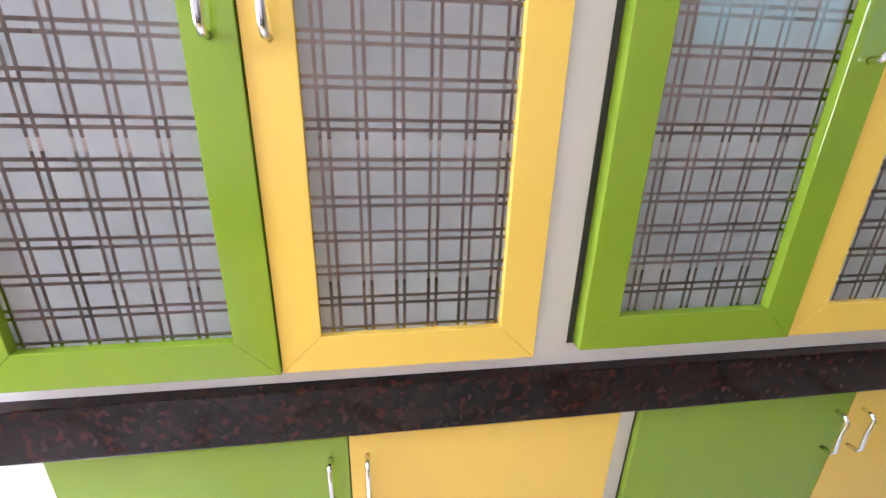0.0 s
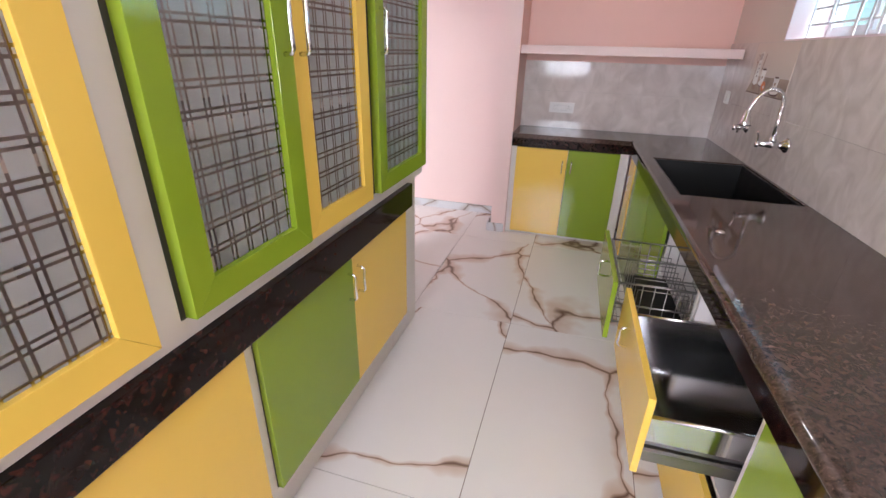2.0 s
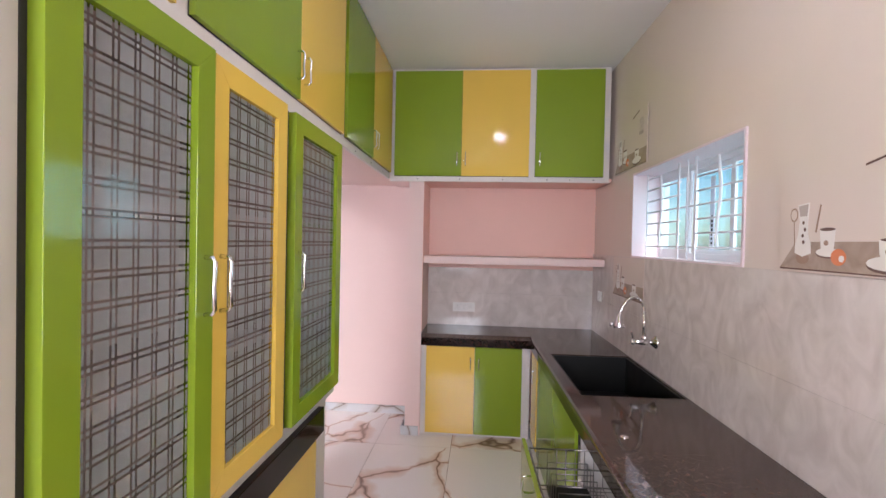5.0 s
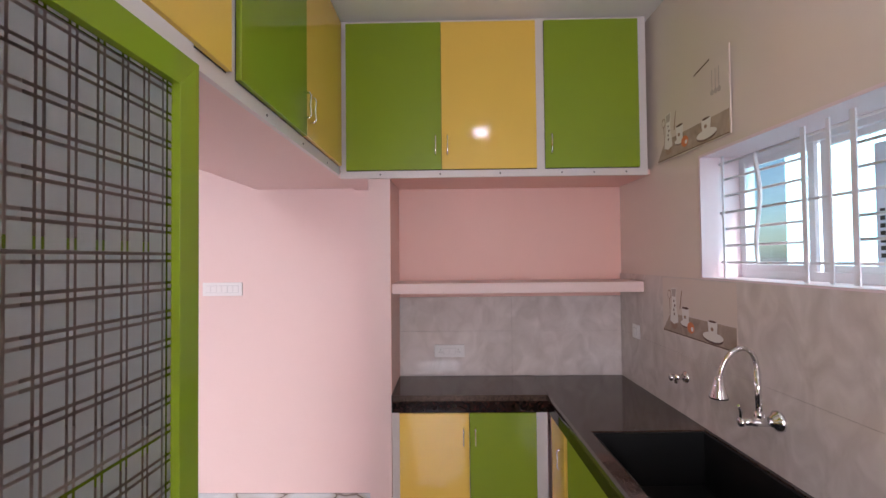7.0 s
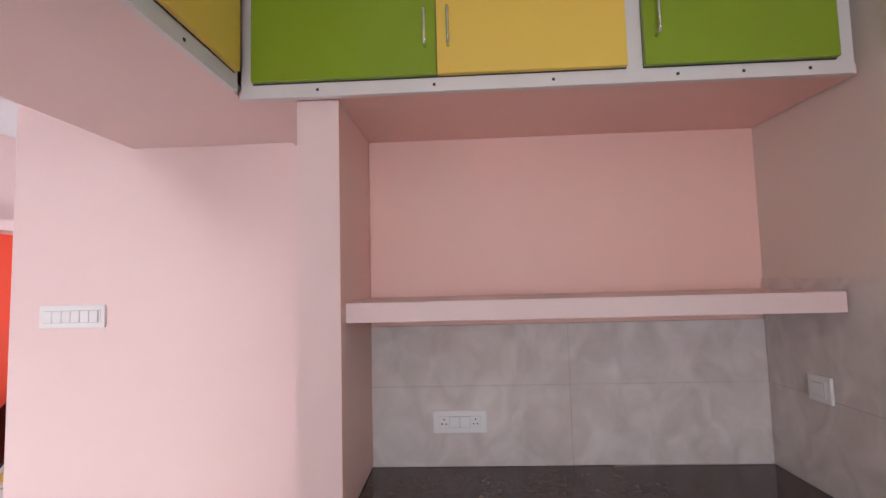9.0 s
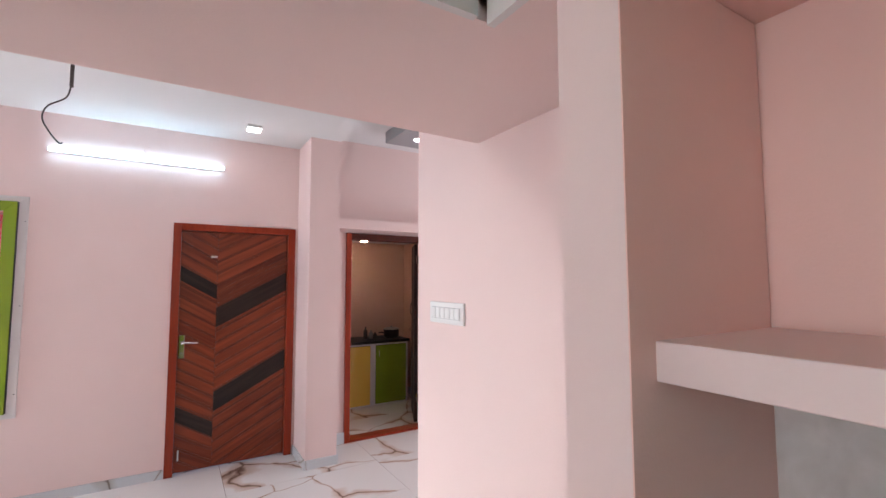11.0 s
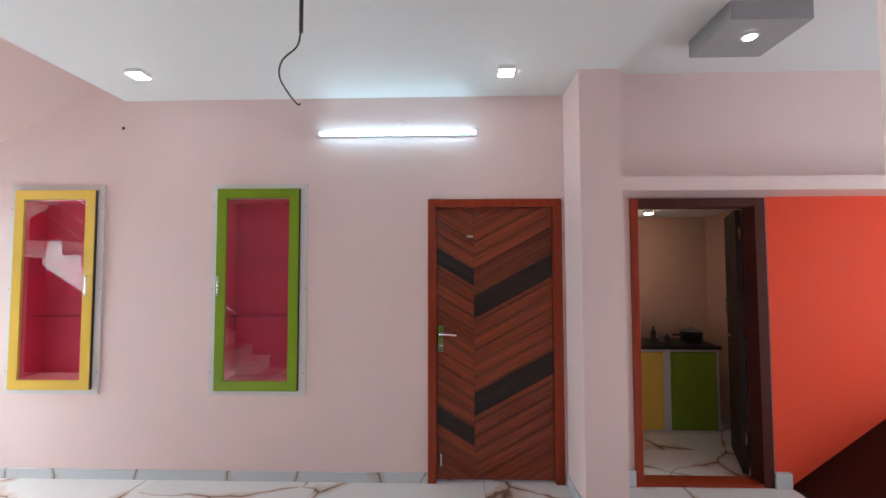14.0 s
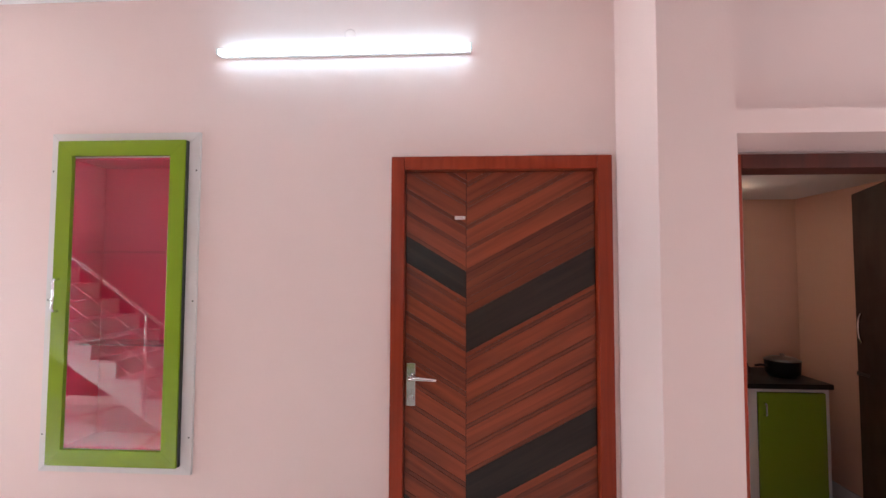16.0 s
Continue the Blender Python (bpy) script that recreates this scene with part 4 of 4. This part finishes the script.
def picture_tile(y0, z0, k, h):
    """A ceramic tile with a printed jug, cups and a plate on a table; y0 is its far end."""
    ob = thing("picture_tile", (1.465, y0 - 0.31 * k, z0 - 0.01), "cream wall tile printed with a jug, cups and plate", "wall tile", "printed wall tiles")
    part("tile", box(1.461, 1.4665, y0 - 0.62 * k, y0, z0 - 0.012, z0 + h), TILE_ART, ob)
    level = [0]

    def shape(name, pts, mat):
        level[0] += 1
        x = 1.461 - 0.00016 * level[0]
        part(name, prism([(y0 - u * k, z0 + w * k) for u, w in pts], "x", x - 0.00015, x + 0.0012), mat, ob)

    def oval(name, u, w, ru, rw, mat):
        shape(name, [(u + ru * math.cos(a), w + rw * math.sin(a)) for a in [2 * math.pi * i / 14 for i in range(14)]], mat)
    shape("table", [(0.004, 0), (0.083, 0.096), (0.615, 0.096), (0.615, -0.008)], ART_TAN)
    shape("table_edge", [(0.004, 0), (0.615, -0.004), (0.615, -0.009), (0.004, -0.006)], ART_DARK)
    oval("jug_handle", 0.072, 0.195, 0.019, 0.026, ART_BROWN)
    oval("jug_handle_hole", 0.072, 0.195, 0.015, 0.02, TILE_ART)
    shape("spoon_stem", [(0.071, 0.17), (0.076, 0.08), (0.079, 0.08), (0.074, 0.17)], ART_BROWN)
    oval("jug_foot", 0.118, 0.038, 0.031, 0.022, ART_BROWN)
    shape("jug", [(0.080, 0.055), (0.082, 0.09), (0.096, 0.125), (0.101, 0.17), (0.091, 0.23), (0.146, 0.236), (0.14, 0.17), (0.141, 0.125), (0.155, 0.09), (0.157, 0.055), (0.118, 0.042)], ART_WHITE)
    shape("jug_inside", [(0.095, 0.226), (0.103, 0.188), (0.136, 0.188), (0.142, 0.231)], ART_GREY)
    for u, w in ((0.12, 0.165), (0.128, 0.14), (0.118, 0.118), (0.122, 0.095)):
        oval("flower", u, w, 0.0055, 0.007, ART_DARK)
    shape("spoon", [(0.176, 0.13), (0.186, 0.18), (0.196, 0.225), (0.2, 0.222), (0.19, 0.17), (0.182, 0.128)], ART_BROWN)
    oval("saucer", 0.232, 0.056, 0.052, 0.016, ART_DARK)
    oval("saucer_top", 0.232, 0.06, 0.05, 0.015, ART_WHITE)
    shape("cup", [(0.205, 0.055), (0.198, 0.135), (0.262, 0.135), (0.255, 0.055)], ART_WHITE)
    oval("cup_rim", 0.23, 0.138, 0.032, 0.006, ART_DARK)
    oval("flower", 0.226, 0.092, 0.010, 0.009, ART_BROWN)
    oval("fruit", 0.277, 0.045, 0.03, 0.028, ART_ORANGE)
    oval("fruit_hole", 0.29, 0.04, 0.011, 0.011, ART_WHITE)
    oval("plate_shade", 0.455, 0.022, 0.074, 0.022, ART_DARK)
    oval("plate", 0.455, 0.031, 0.076, 0.022, ART_WHITE)
    shape("bowl", [(0.432, 0.035), (0.423, 0.06), (0.42, 0.10), (0.49, 0.10), (0.487, 0.06), (0.478, 0.035)], ART_WHITE)
    oval("bowl_rim", 0.455, 0.101, 0.03, 0.005, ART_DARK)
    oval("flower", 0.452, 0.066, 0.011, 0.009, ART_BROWN)
    if h > 0.3 * k:
        shape("rail", [(0.37, 0.335), (0.49, 0.36), (0.49, 0.354), (0.37, 0.328)], ART_DARK)
        for u in (0.505, 0.53, 0.555):
            shape("ladle", [(u, 0.30), (u, 0.21), (u + 0.003, 0.21), (u + 0.003, 0.30)], ART_GREY)
            oval("ladle_bowl", u + 0.001, 0.2, 0.012, 0.012, ART_GREY)


FRAME[0] = SKEW
picture_tile(0.062, 1.568, 0.93, 0.36)
picture_tile(1.93, 2.187, 1.0, 0.37)
picture_tile(1.908, 1.268, 0.98, 0.28)
FRAME[0] = Matrix.Identity(4)


# ---- lamps ----
def square_light(x, y, z, label, size=0.11, glowing=None):
    ob = thing("ceiling_light", (x, y, z), label, "ceiling light", "square ceiling lights")
    part("housing", box(x - size / 2, x + size / 2, y - size / 2, y + size / 2, z - 0.028, z, 0.004), PLASTIC, ob)
    part("diffuser", box(x - size / 2 + 0.006, x + size / 2 - 0.006, y - size / 2 + 0.006, y + size / 2 - 0.006, z - 0.034, z - 0.0285), glowing or LED, ob, "glowing white diffuser")


square_light(-3.50, -0.47, 2.9, "small square white ceiling light, switched on")
square_light(-3.535, 1.99, 2.9, "small square white ceiling light, switched on")
square_light(0.66, -0.25, 3.06, "small square white ceiling light, switched on", 0.16, LED_KITCHEN)
tube_lamp = thing("tube_light", (-4.0, 1.21, 2.60), "glowing white tube light on the pink wall", "tube light")
part("batten", box(-4.0, -3.978, 0.612, 1.81, 2.594, 2.616, 0.002), PLASTIC, tube_lamp, "white batten")
part("tube", box(-3.977, -3.949, 0.615, 1.807, 2.598, 2.624, 0.008), TUBE, tube_lamp, "glowing tube cover")
for yy in (0.606, 1.806):
    part("end_cap", box(-3.98, -3.948, yy, yy + 0.008, 2.597, 2.625, 0.001), PLASTIC, tube_lamp)
solid("wall_plug_cover", lathe([(0.028, 0), (0.028, 0.003), (0.02, 0.005)], (-4.0, 1.235, 2.70), "x"), PINK, "round painted cable cover above the tube light", "cable cover")
drop = thing("ceiling_box", (-3.31, 3.4, 2.95), "grey painted ceiling box with a round spotlight", "ceiling box")
part("box", box(-3.53, -3.09, 3.18, 3.63, 2.95, 3.06), GREY, drop)
part("spot_ring", lathe([(0.05, 0), (0.05, -0.004), (0.038, -0.006)], (-3.27, 3.40, 2.95)), PLASTIC, drop)
part("spot", lathe([(0.036, -0.006), (0.03, -0.012), (0.0, -0.014)], (-3.27, 3.40, 2.95)), BULB, drop, "glowing spotlight lens")
hang = thing("hanging_cable", (-2.566, 0.966, 2.63), "brown fan rod with a loose grey wire below the ceiling", "cable")
part("rod", tube([(-2.566, 0.966, 2.9), (-2.566, 0.966, 2.63)], 0.009, 10), CABLE, hang, "rusty brown rod")
part("wire", tube(curve_points([(-2.566, 0.966, 2.64), (-2.575, 0.945, 2.57), (-2.60, 0.87, 2.52), (-2.63, 0.845, 2.46), (-2.67, 0.87, 2.40), (-2.70, 0.905, 2.355), (-2.70, 0.92, 2.36)]), 0.004, 8), CABLE, hang)
solid("wall_hole_plug", lathe([(0.013, 0), (0.013, 0.002)], (-4.0, -0.95, 2.685), "x"), CABLE, "small dark hole plug in the pink wall", "wall plug")
solid("orange_wall_plug", lathe([(0.013, 0), (0.013, 0.002)], (-3.996, 5.15, 1.42), "x"), CABLE, "small dark hole plug in the orange wall", "wall plug")


# ---- shelf niches in the hall ----
def niche(y0, y1, door_color, handle_side, label):
    """A white framed niche, crimson inside, glass shelves and a glazed door. y0, y1: the outer frame."""
    ob = thing("niche_cupboard", (-4.0, (y0 + y1) / 2, 0.637), label, "wall cupboard", "niche cupboards in the hall wall")
    part("frame_board", frame_ring("+x", -4.0, y0, y1, 0.630, 2.234, 0.09, 0.0, 0.014), CARCASS, ob, "white frame board")
    a, b = y0 + 0.105, y1 - 0.124
    part("lining", niche_box(-4.19, -3.998, a, b, 0.735, 2.115), RED, ob, "crimson painted lining")
    for z in (1.21, 1.66):
        part("shelf", box(-4.175, -4.03, a + 0.004, b - 0.004, z, z + 0.006), GLASS, ob, "clear glass shelf")
    d0, d1 = y0 + 0.052, y1 - 0.058
    leaf = part("door", frame_ring("+x", -4.0, d0, d1, 0.667, 2.192, 0.073, 0.016, 0.038), COLORS[door_color], ob, door_color + " laminate door frame")
    pane = part("pane", face_box("+x", -4.0, d0 + 0.071, d1 - 0.071, 0.024, 0.029, 0.738, 2.121), GLOSS_GLASS, leaf, "clear glass pane")
    pane.visible_shadow = False
    part("door_gap", face_box("+x", -4.0, d1, d1 + 0.006, 0.014, 0.03, 0.67, 2.19), SEAM, ob)
    handle(leaf, "+x", -4.0, d0 + 0.03 if handle_side < 0 else d1 - 0.03, 1.38, 1.53, 0.006, 0.066)
    for u in (y0 + 0.012, y1 - 0.014):
        for z in (0.80, 1.43, 2.05):
            part("screw", face_box("+x", -4.0, u - 0.003, u + 0.003, 0.014, 0.016, z - 0.003, z + 0.003), SEAM, ob)


def niche_box(x0, x1, y0, y1, z0, z1):
    bm = bmesh.new()
    t = 0.008
    for q in ((x0, x0 + t, y0, y1, z0, z1), (x0 + t, x1, y0, y0 + t, z0, z1), (x0 + t, x1, y1 - t, y1, z0, z1), (x0 + t, x1, y0 + t, y1 - t, z0, z0 + t), (x0 + t, x1, y0 + t, y1 - t, z1 - t, z1)):
        add_box(bm, *q)
    return bm


niche(-0.220, 0.520, "green", -1, "crimson wall niche with a green glazed door")
niche(-1.815, -1.069, "yellow", 1, "crimson wall niche with a yellow glazed door")


# ---- doors in the hall ----
def clip_z(pts, lo, hi):
    for bound, sign in ((lo, 1), (hi, -1)):
        out = []
        for i, p in enumerate(pts):
            q = pts[(i + 1) % len(pts)]
            ip, iq = sign * (p[1] - bound) >= 0, sign * (q[1] - bound) >= 0
            if ip:
                out.append(p)
            if ip != iq:
                t = (bound - p[1]) / (q[1] - p[1])
                out.append((p[0] + t * (q[0] - p[0]), bound))
        pts = out
        if len(pts) < 3:
            return []
    return pts


def chevron_door():
    door = thing("door_1", (-4.0, 1.945, 0), "closed reddish wooden door with dark chevron bands", "door", kind="structure")
    y0, y1 = 1.442, 2.448
    part("jamb", box(-4.12, -3.982, y0, y0 + 0.062, 0, 2.105, 0.003), FRAME_WOOD, door, "red-brown wooden frame")
    part("jamb", box(-4.12, -3.982, y1 - 0.066, y1, 0, 2.105, 0.003), FRAME_WOOD, door, "red-brown wooden frame")
    part("head", box(-4.12, -3.982, y0 + 0.062, y1 - 0.066, 2.043, 2.105, 0.003), FRAME_WOOD, door, "red-brown wooden frame")
    leaf = part("leaf", box(-4.07, -4.031, y0 + 0.063, y1 - 0.067, 0.012, 2.042), DARK_WOOD, door)
    a, m, b = y0 + 0.064, 1.789, y1 - 0.068
    for side, p, q, bands, rise, thick in (("falling", a, m, (1.741, 0.556), -0.168, 0.125), ("rising", m, b, (1.372, 0.647), 0.32, 0.172)):
        rows = [(top, top - thick, 1) for top in bands]
        for hi, lo in ((2.45, bands[0]), (bands[0] - thick, bands[1]), (bands[1] - thick, -0.5)):
            at = lo
            if side == "rising" and lo == bands[0]:
                rows += [(lo + 0.038 * (i + 1), lo + 0.038 * i, 2) for i in range(5)]
                at = lo + 0.19
            while at < hi - 0.004:
                strip, board = min(at + 0.02, hi), min(at + 0.102, hi)
                rows += [(strip, at, 2)] + ([(board, strip, 0)] if board > strip else [])
                at = board
        for hi, lo, tone in rows:
            pts = clip_z([(p + 0.0012, hi - 0.0009), (q - 0.0012, hi - 0.0009 + rise), (q - 0.0012, lo + 0.0009 + rise), (p + 0.0012, lo + 0.0009)], 0.015, 2.04)
            if pts:
                part("plank", prism(pts, "x", -4.031, -4.026), WOODS[side][tone], leaf)
    part("lock_plate", box(-4.0315, -4.02, 1.513, 1.555, 0.955, 1.15, 0.002), STEEL, leaf, "brushed steel lock plate")
    part("lever_post", lathe([(0.011, 0), (0.011, 0.04)], (-4.02, 1.534, 1.085), "x"), STEEL, leaf)
    part("lever", tube([(-3.982, 1.528, 1.085), (-3.98, 1.56, 1.087), (-3.98, 1.655, 1.082)], 0.009, 10), STEEL, leaf, "brushed steel lever")
    part("key", box(-4.02, -4.0, 1.526, 1.55, 0.985, 1.0, 0.002), STEEL, leaf)
    part("viewer", box(-4.027, -4.022, 1.735, 1.785, 1.815, 1.832), STEEL, leaf)
    part("floor_bolt", box(-4.027, -4.018, 1.53, 1.545, 0.11, 0.20, 0.002), STEEL, leaf)


chevron_door()


def open_door():
    door = thing("door_2", (-4.0, 3.45, 0), "open dark brown wooden door in a brown frame", "door", kind="structure")
    y0, y1 = 2.955, 3.935
    part("jamb", box(-4.12, -3.975, y0, y0 + 0.055, 0, 2.10, 0.003), FRAME_WOOD, door)
    # far jamb and head take the shaded copy of the frame wood
    part("jamb", box(-4.12, -3.975, y1 - 0.075, y1, 0, 2.10, 0.003), SHADED_FRAME_WOOD, door)
    part("head", box(-4.12, -3.975, y0 + 0.055, y1 - 0.075, 2.035, 2.10, 0.003), SHADED_FRAME_WOOD, door)
    part("threshold", box(-4.12, -3.975, y0 + 0.055, y1 - 0.075, 0, 0.022, 0.003), FRAME_WOOD, door)
    leaf = part("leaf", prism([(-4.125, 3.852), (-4.655, 4.087), (-4.67, 4.052), (-4.14, 3.817)], "z", 0.03, 2.03), DARK_WOOD, door, "dark brown door leaf")
    for z in (1.80, 0.25):
        part("hinge", box(-4.125, -4.10, 3.83, 3.86, z, z + 0.09), STEEL, leaf, "steel hinge")
    part("pull", tube(curve_points([(-4.60, 4.02, 1.18), (-4.585, 3.992, 1.22), (-4.585, 3.992, 1.30), (-4.60, 4.02, 1.34)]), 0.006), STEEL, leaf)
    part("bolt", box(-4.60, -4.50, 3.985, 4.012, 1.0, 1.02), STEEL, leaf)


open_door()

# ---- small room ----
cabinet("base_cupboard", "+x", -5.09, 3.2, 4.21, 0.5, 0.0, 0.79, [("yellow", 3.22, 3.665, 0.02, 0.765, 0), ("green", 3.745, 4.175, 0.02, 0.765, -1)],
        "small base cupboard with a yellow and a green door", "", hz=(0.62, 0.70))
solid("small_worktop", box(-5.6, -5.07, 2.76, 4.23, 0.791, 0.825, 0.003), BLACK, "black stone worktop in the small room", "worktop")
pot = thing("cooking_pot", (-5.3, 4.06, 0.826), "dark cooking pot with a lid", "pot")
part("vessel", lathe([(0.085, 0), (0.105, 0.03), (0.108, 0.11), (0.112, 0.115)], (-5.3, 4.06, 0.826)), BLACK, pot)
part("lid", lathe([(0.114, 0.116), (0.08, 0.135), (0.015, 0.142), (0.015, 0.16), (0.0, 0.162)], (-5.3, 4.06, 0.826)), WIRE, pot, "dull metal lid")
part("grip", tube(curve_points([(-5.3, 3.95, 0.90), (-5.3, 3.91, 0.905), (-5.3, 3.87, 0.90)]), 0.009), BLACK, pot)
for yy, hh, mm in ((3.70, 0.16, CABLE), (3.78, 0.11, WIRE), (3.84, 0.08, CABLE)):
    solid("bottle", lathe([(0.025, 0), (0.027, 0.01), (0.027, hh * 0.65), (0.011, hh * 0.8), (0.011, hh)], (-5.35, yy, 0.826)), mm, "small dark bottle on the black worktop", "bottle", "bottles on the small worktop")
square_light(-5.05, 3.55, 2.15, "small square white ceiling light, switched on", 0.07, LED_WARM)


# ---- sloping display unit by the orange wall ----
def ramp_unit():
    ob = thing("sloping_cupboard", (-3.75, 5.1, 0), "low cupboard with a sloping black granite top", "cupboard")
    y0, ya, yb, h = 4.055, 5.0, 6.28, 0.66
    part("body", prism([(y0 + 0.05, 0.0), (yb, 0.0), (yb, h - 0.02), (ya + 0.01, h - 0.02)], "x", -3.996, -3.50), CARCASS, ob, "white carcass")
    part("sloping_top", prism([(y0, 0.0), (y0 + 0.045, 0.0), (ya + 0.012, h - 0.018), (ya + 0.004, h + 0.012), (ya - 0.006, h + 0.01)], "x", -3.996, -3.485), BLACK_GRANITE, ob, "black granite slab")
    part("flat_top", box(-3.996, -3.485, ya + 0.006, yb, h - 0.018, h + 0.012), BLACK_GRANITE, ob, "black granite slab")
    part("door", prism([(y0 + 0.22, 0.02), (y0 + 0.34, 0.02), (y0 + 0.34, 0.02 + 0.17), ], "x", -3.50, -3.482), YELLOW, ob, "yellow laminate door")
    part("door", prism([(y0 + 0.345, 0.02), (ya - 0.02, 0.02), (ya - 0.02, h - 0.085), (y0 + 0.345, 0.185)], "x", -3.50, -3.482), GREEN, ob, "green laminate door")
    handle(ob.children[-1], "+x", -3.50, y0 + 0.42, 0.08, 0.18, 0.0045, 0.048)
    leaf = part("door", frame_ring("+x", -3.50, ya + 0.04, ya + 0.56, 0.03, h - 0.05, 0.07, 0.0, 0.02), YELLOW, ob, "yellow laminate door frame")
    part("pane", face_box("+x", -3.50, ya + 0.108, ya + 0.492, 0.006, 0.010, 0.098, h - 0.118), FILM, leaf, "frosted glass with a plaid film")
    # flat dark sheet on the solid body, for the shaded inside behind the pane
    part("dark_recess", face_box("+x", -3.50, ya + 0.10, ya + 0.50, 0.0, 0.004, 0.09, h - 0.11), SEAM, leaf)


ramp_unit()


# ---- stairs ----
def stairs():
    rise, run, y0, x0, x1 = 0.1745, 0.248, -0.755, -1.95, -1.017
    ob = thing("staircase", (-1.4, y0, 0), "white painted concrete staircase with pale stone treads", "staircase")
    n = 11
    side = [(y0, 0.0)]
    for k in range(n):
        side += [(y0 - run * k, rise * (k + 1)), (y0 - run * (k + 1), rise * (k + 1))]
    side += [(y0 - run * n, rise * n - 0.28), (y0 - 0.18, 0.0)]
    part("flight", prism(side, "x", x0, x1), WHITE, ob, "white painted flight")
    for k in range(n):
        part("tread", box(x0 - 0.015, x1, y0 - run * (k + 1), y0 - run * k + 0.018, rise * (k + 1), rise * (k + 1) + 0.02, 0.002), SKIRT, ob, "white stone tread")
    rail = thing("stair_rail", (x0, y0, rise), "polished steel stair rail with four bars", "railing")
    ang = rise / run
    ye = y0 - run * n
    for h, r, first in ((0.69, 0.02, 0.24), (0.44, 0.008, 0.31), (0.23, 0.008, 0.31), (0.03, 0.008, 0.31)):
        part("bar", tube([(x0 - 0.045, y0 - first, rise + h + first * ang), (x0 - 0.045, ye, rise + h + (y0 - ye) * ang)], r, 10), STEEL, rail)
    for yy in (-1.18, -1.97, -2.76):
        zz = rise + (y0 - yy) * ang
        post = curve_points([(x0, yy, zz - 0.26), (x0 - 0.03, yy, zz - 0.262), (x0 - 0.045, yy, zz - 0.24), (x0 - 0.045, yy, zz), (x0 - 0.045, yy, zz + 0.69)], 4)
        part("post", tube(post, 0.014, 10), STEEL, rail)
    solid("landing", box(-4.0, -1.012, ye - 0.9, ye, rise * n - 0.16, rise * n + 0.02), PINK, "pink concrete stair landing", "landing")
    # the upper flight along the far wall, seen from below
    s = 0.563
    pts = [(-0.75, 3.25), (-2.9, 3.25 - s * 2.15), (-2.9, 3.40 - s * 2.15), (-0.75, 3.40)]
    solid("upper_flight", prism(pts, "x", -4.0, -2.85), PINK, "pink plastered underside of the upper stair flight", "staircase")


stairs()


# ---- skirting ----
def skirting():
    base = thing("skirting", (-3.99, 0, 0), "veined grey tile skirting along the walls", "skirting", kind="structure")
    lines = [-4.6, -3.04, -1.82, -0.60, 0.617, 1.44]
    for a, b in zip(lines, lines[1:]):
        part("tile", box(-3.999, -3.987, a + 0.001, b - 0.001, 0, 0.072), SKIRT, base)
    for a in ((-3.56, -3.548, 2.462, 2.757, 0, 0.075), (-3.999, -3.56, 2.460, 2.4715, 0, 0.075), (-3.999, -3.56, 2.7455, 2.757, 0, 0.075), (-3.999, -3.975, 2.757, 2.954, 0, 0.11), (-3.9955, -3.96, 3.936, 4.05, 0, 0.11)):
        part("tile", box(*a), SKIRT, base)
    for x0, x1 in ((-1.538, -1.20), (-1.199, -0.197)):
        part("tile", box(x0, x1, 2.478, 2.4895, 0, 0.075), SKIRT, base)
    for q in ((-0.195, -0.057, 2.038, 2.0495, 0, 0.075), (-0.207, -0.1955, 2.05, 2.477, 0, 0.075), (-1.009, -0.64, 0.6105, 0.622, 0, 0.075), (-5.6, -4.21, 4.388, 4.3995, 0, 0.09), (-1.550, -1.5385, 2.48, 4.2, 0, 0.075)):
        part("tile", box(*q), SKIRT, base)


skirting()

# ---- floor pieces, last ----
def floor_tiles():
    x_lines = [0.235 + 0.61 * k for k in range(-11, 4)]
    y_lines = [0.63 + 1.2225 * k for k in range(-5, 6)]
    for xa in x_lines:
        for ya in y_lines:
            x0, x1, y0, y1 = max(xa, -5.98), min(xa + 0.61, 1.88), max(ya, -4.58), min(ya + 1.2225, 6.45)
            if x1 - x0 > 0.05 and y1 - y0 > 0.05:
                part("tile", box(x0 + 0.0015, x1 - 0.0015, y0 + 0.0015, y1 - 0.0015, -0.006, 0.0), FLOOR, floor)


floor_tiles()
tile_rows()
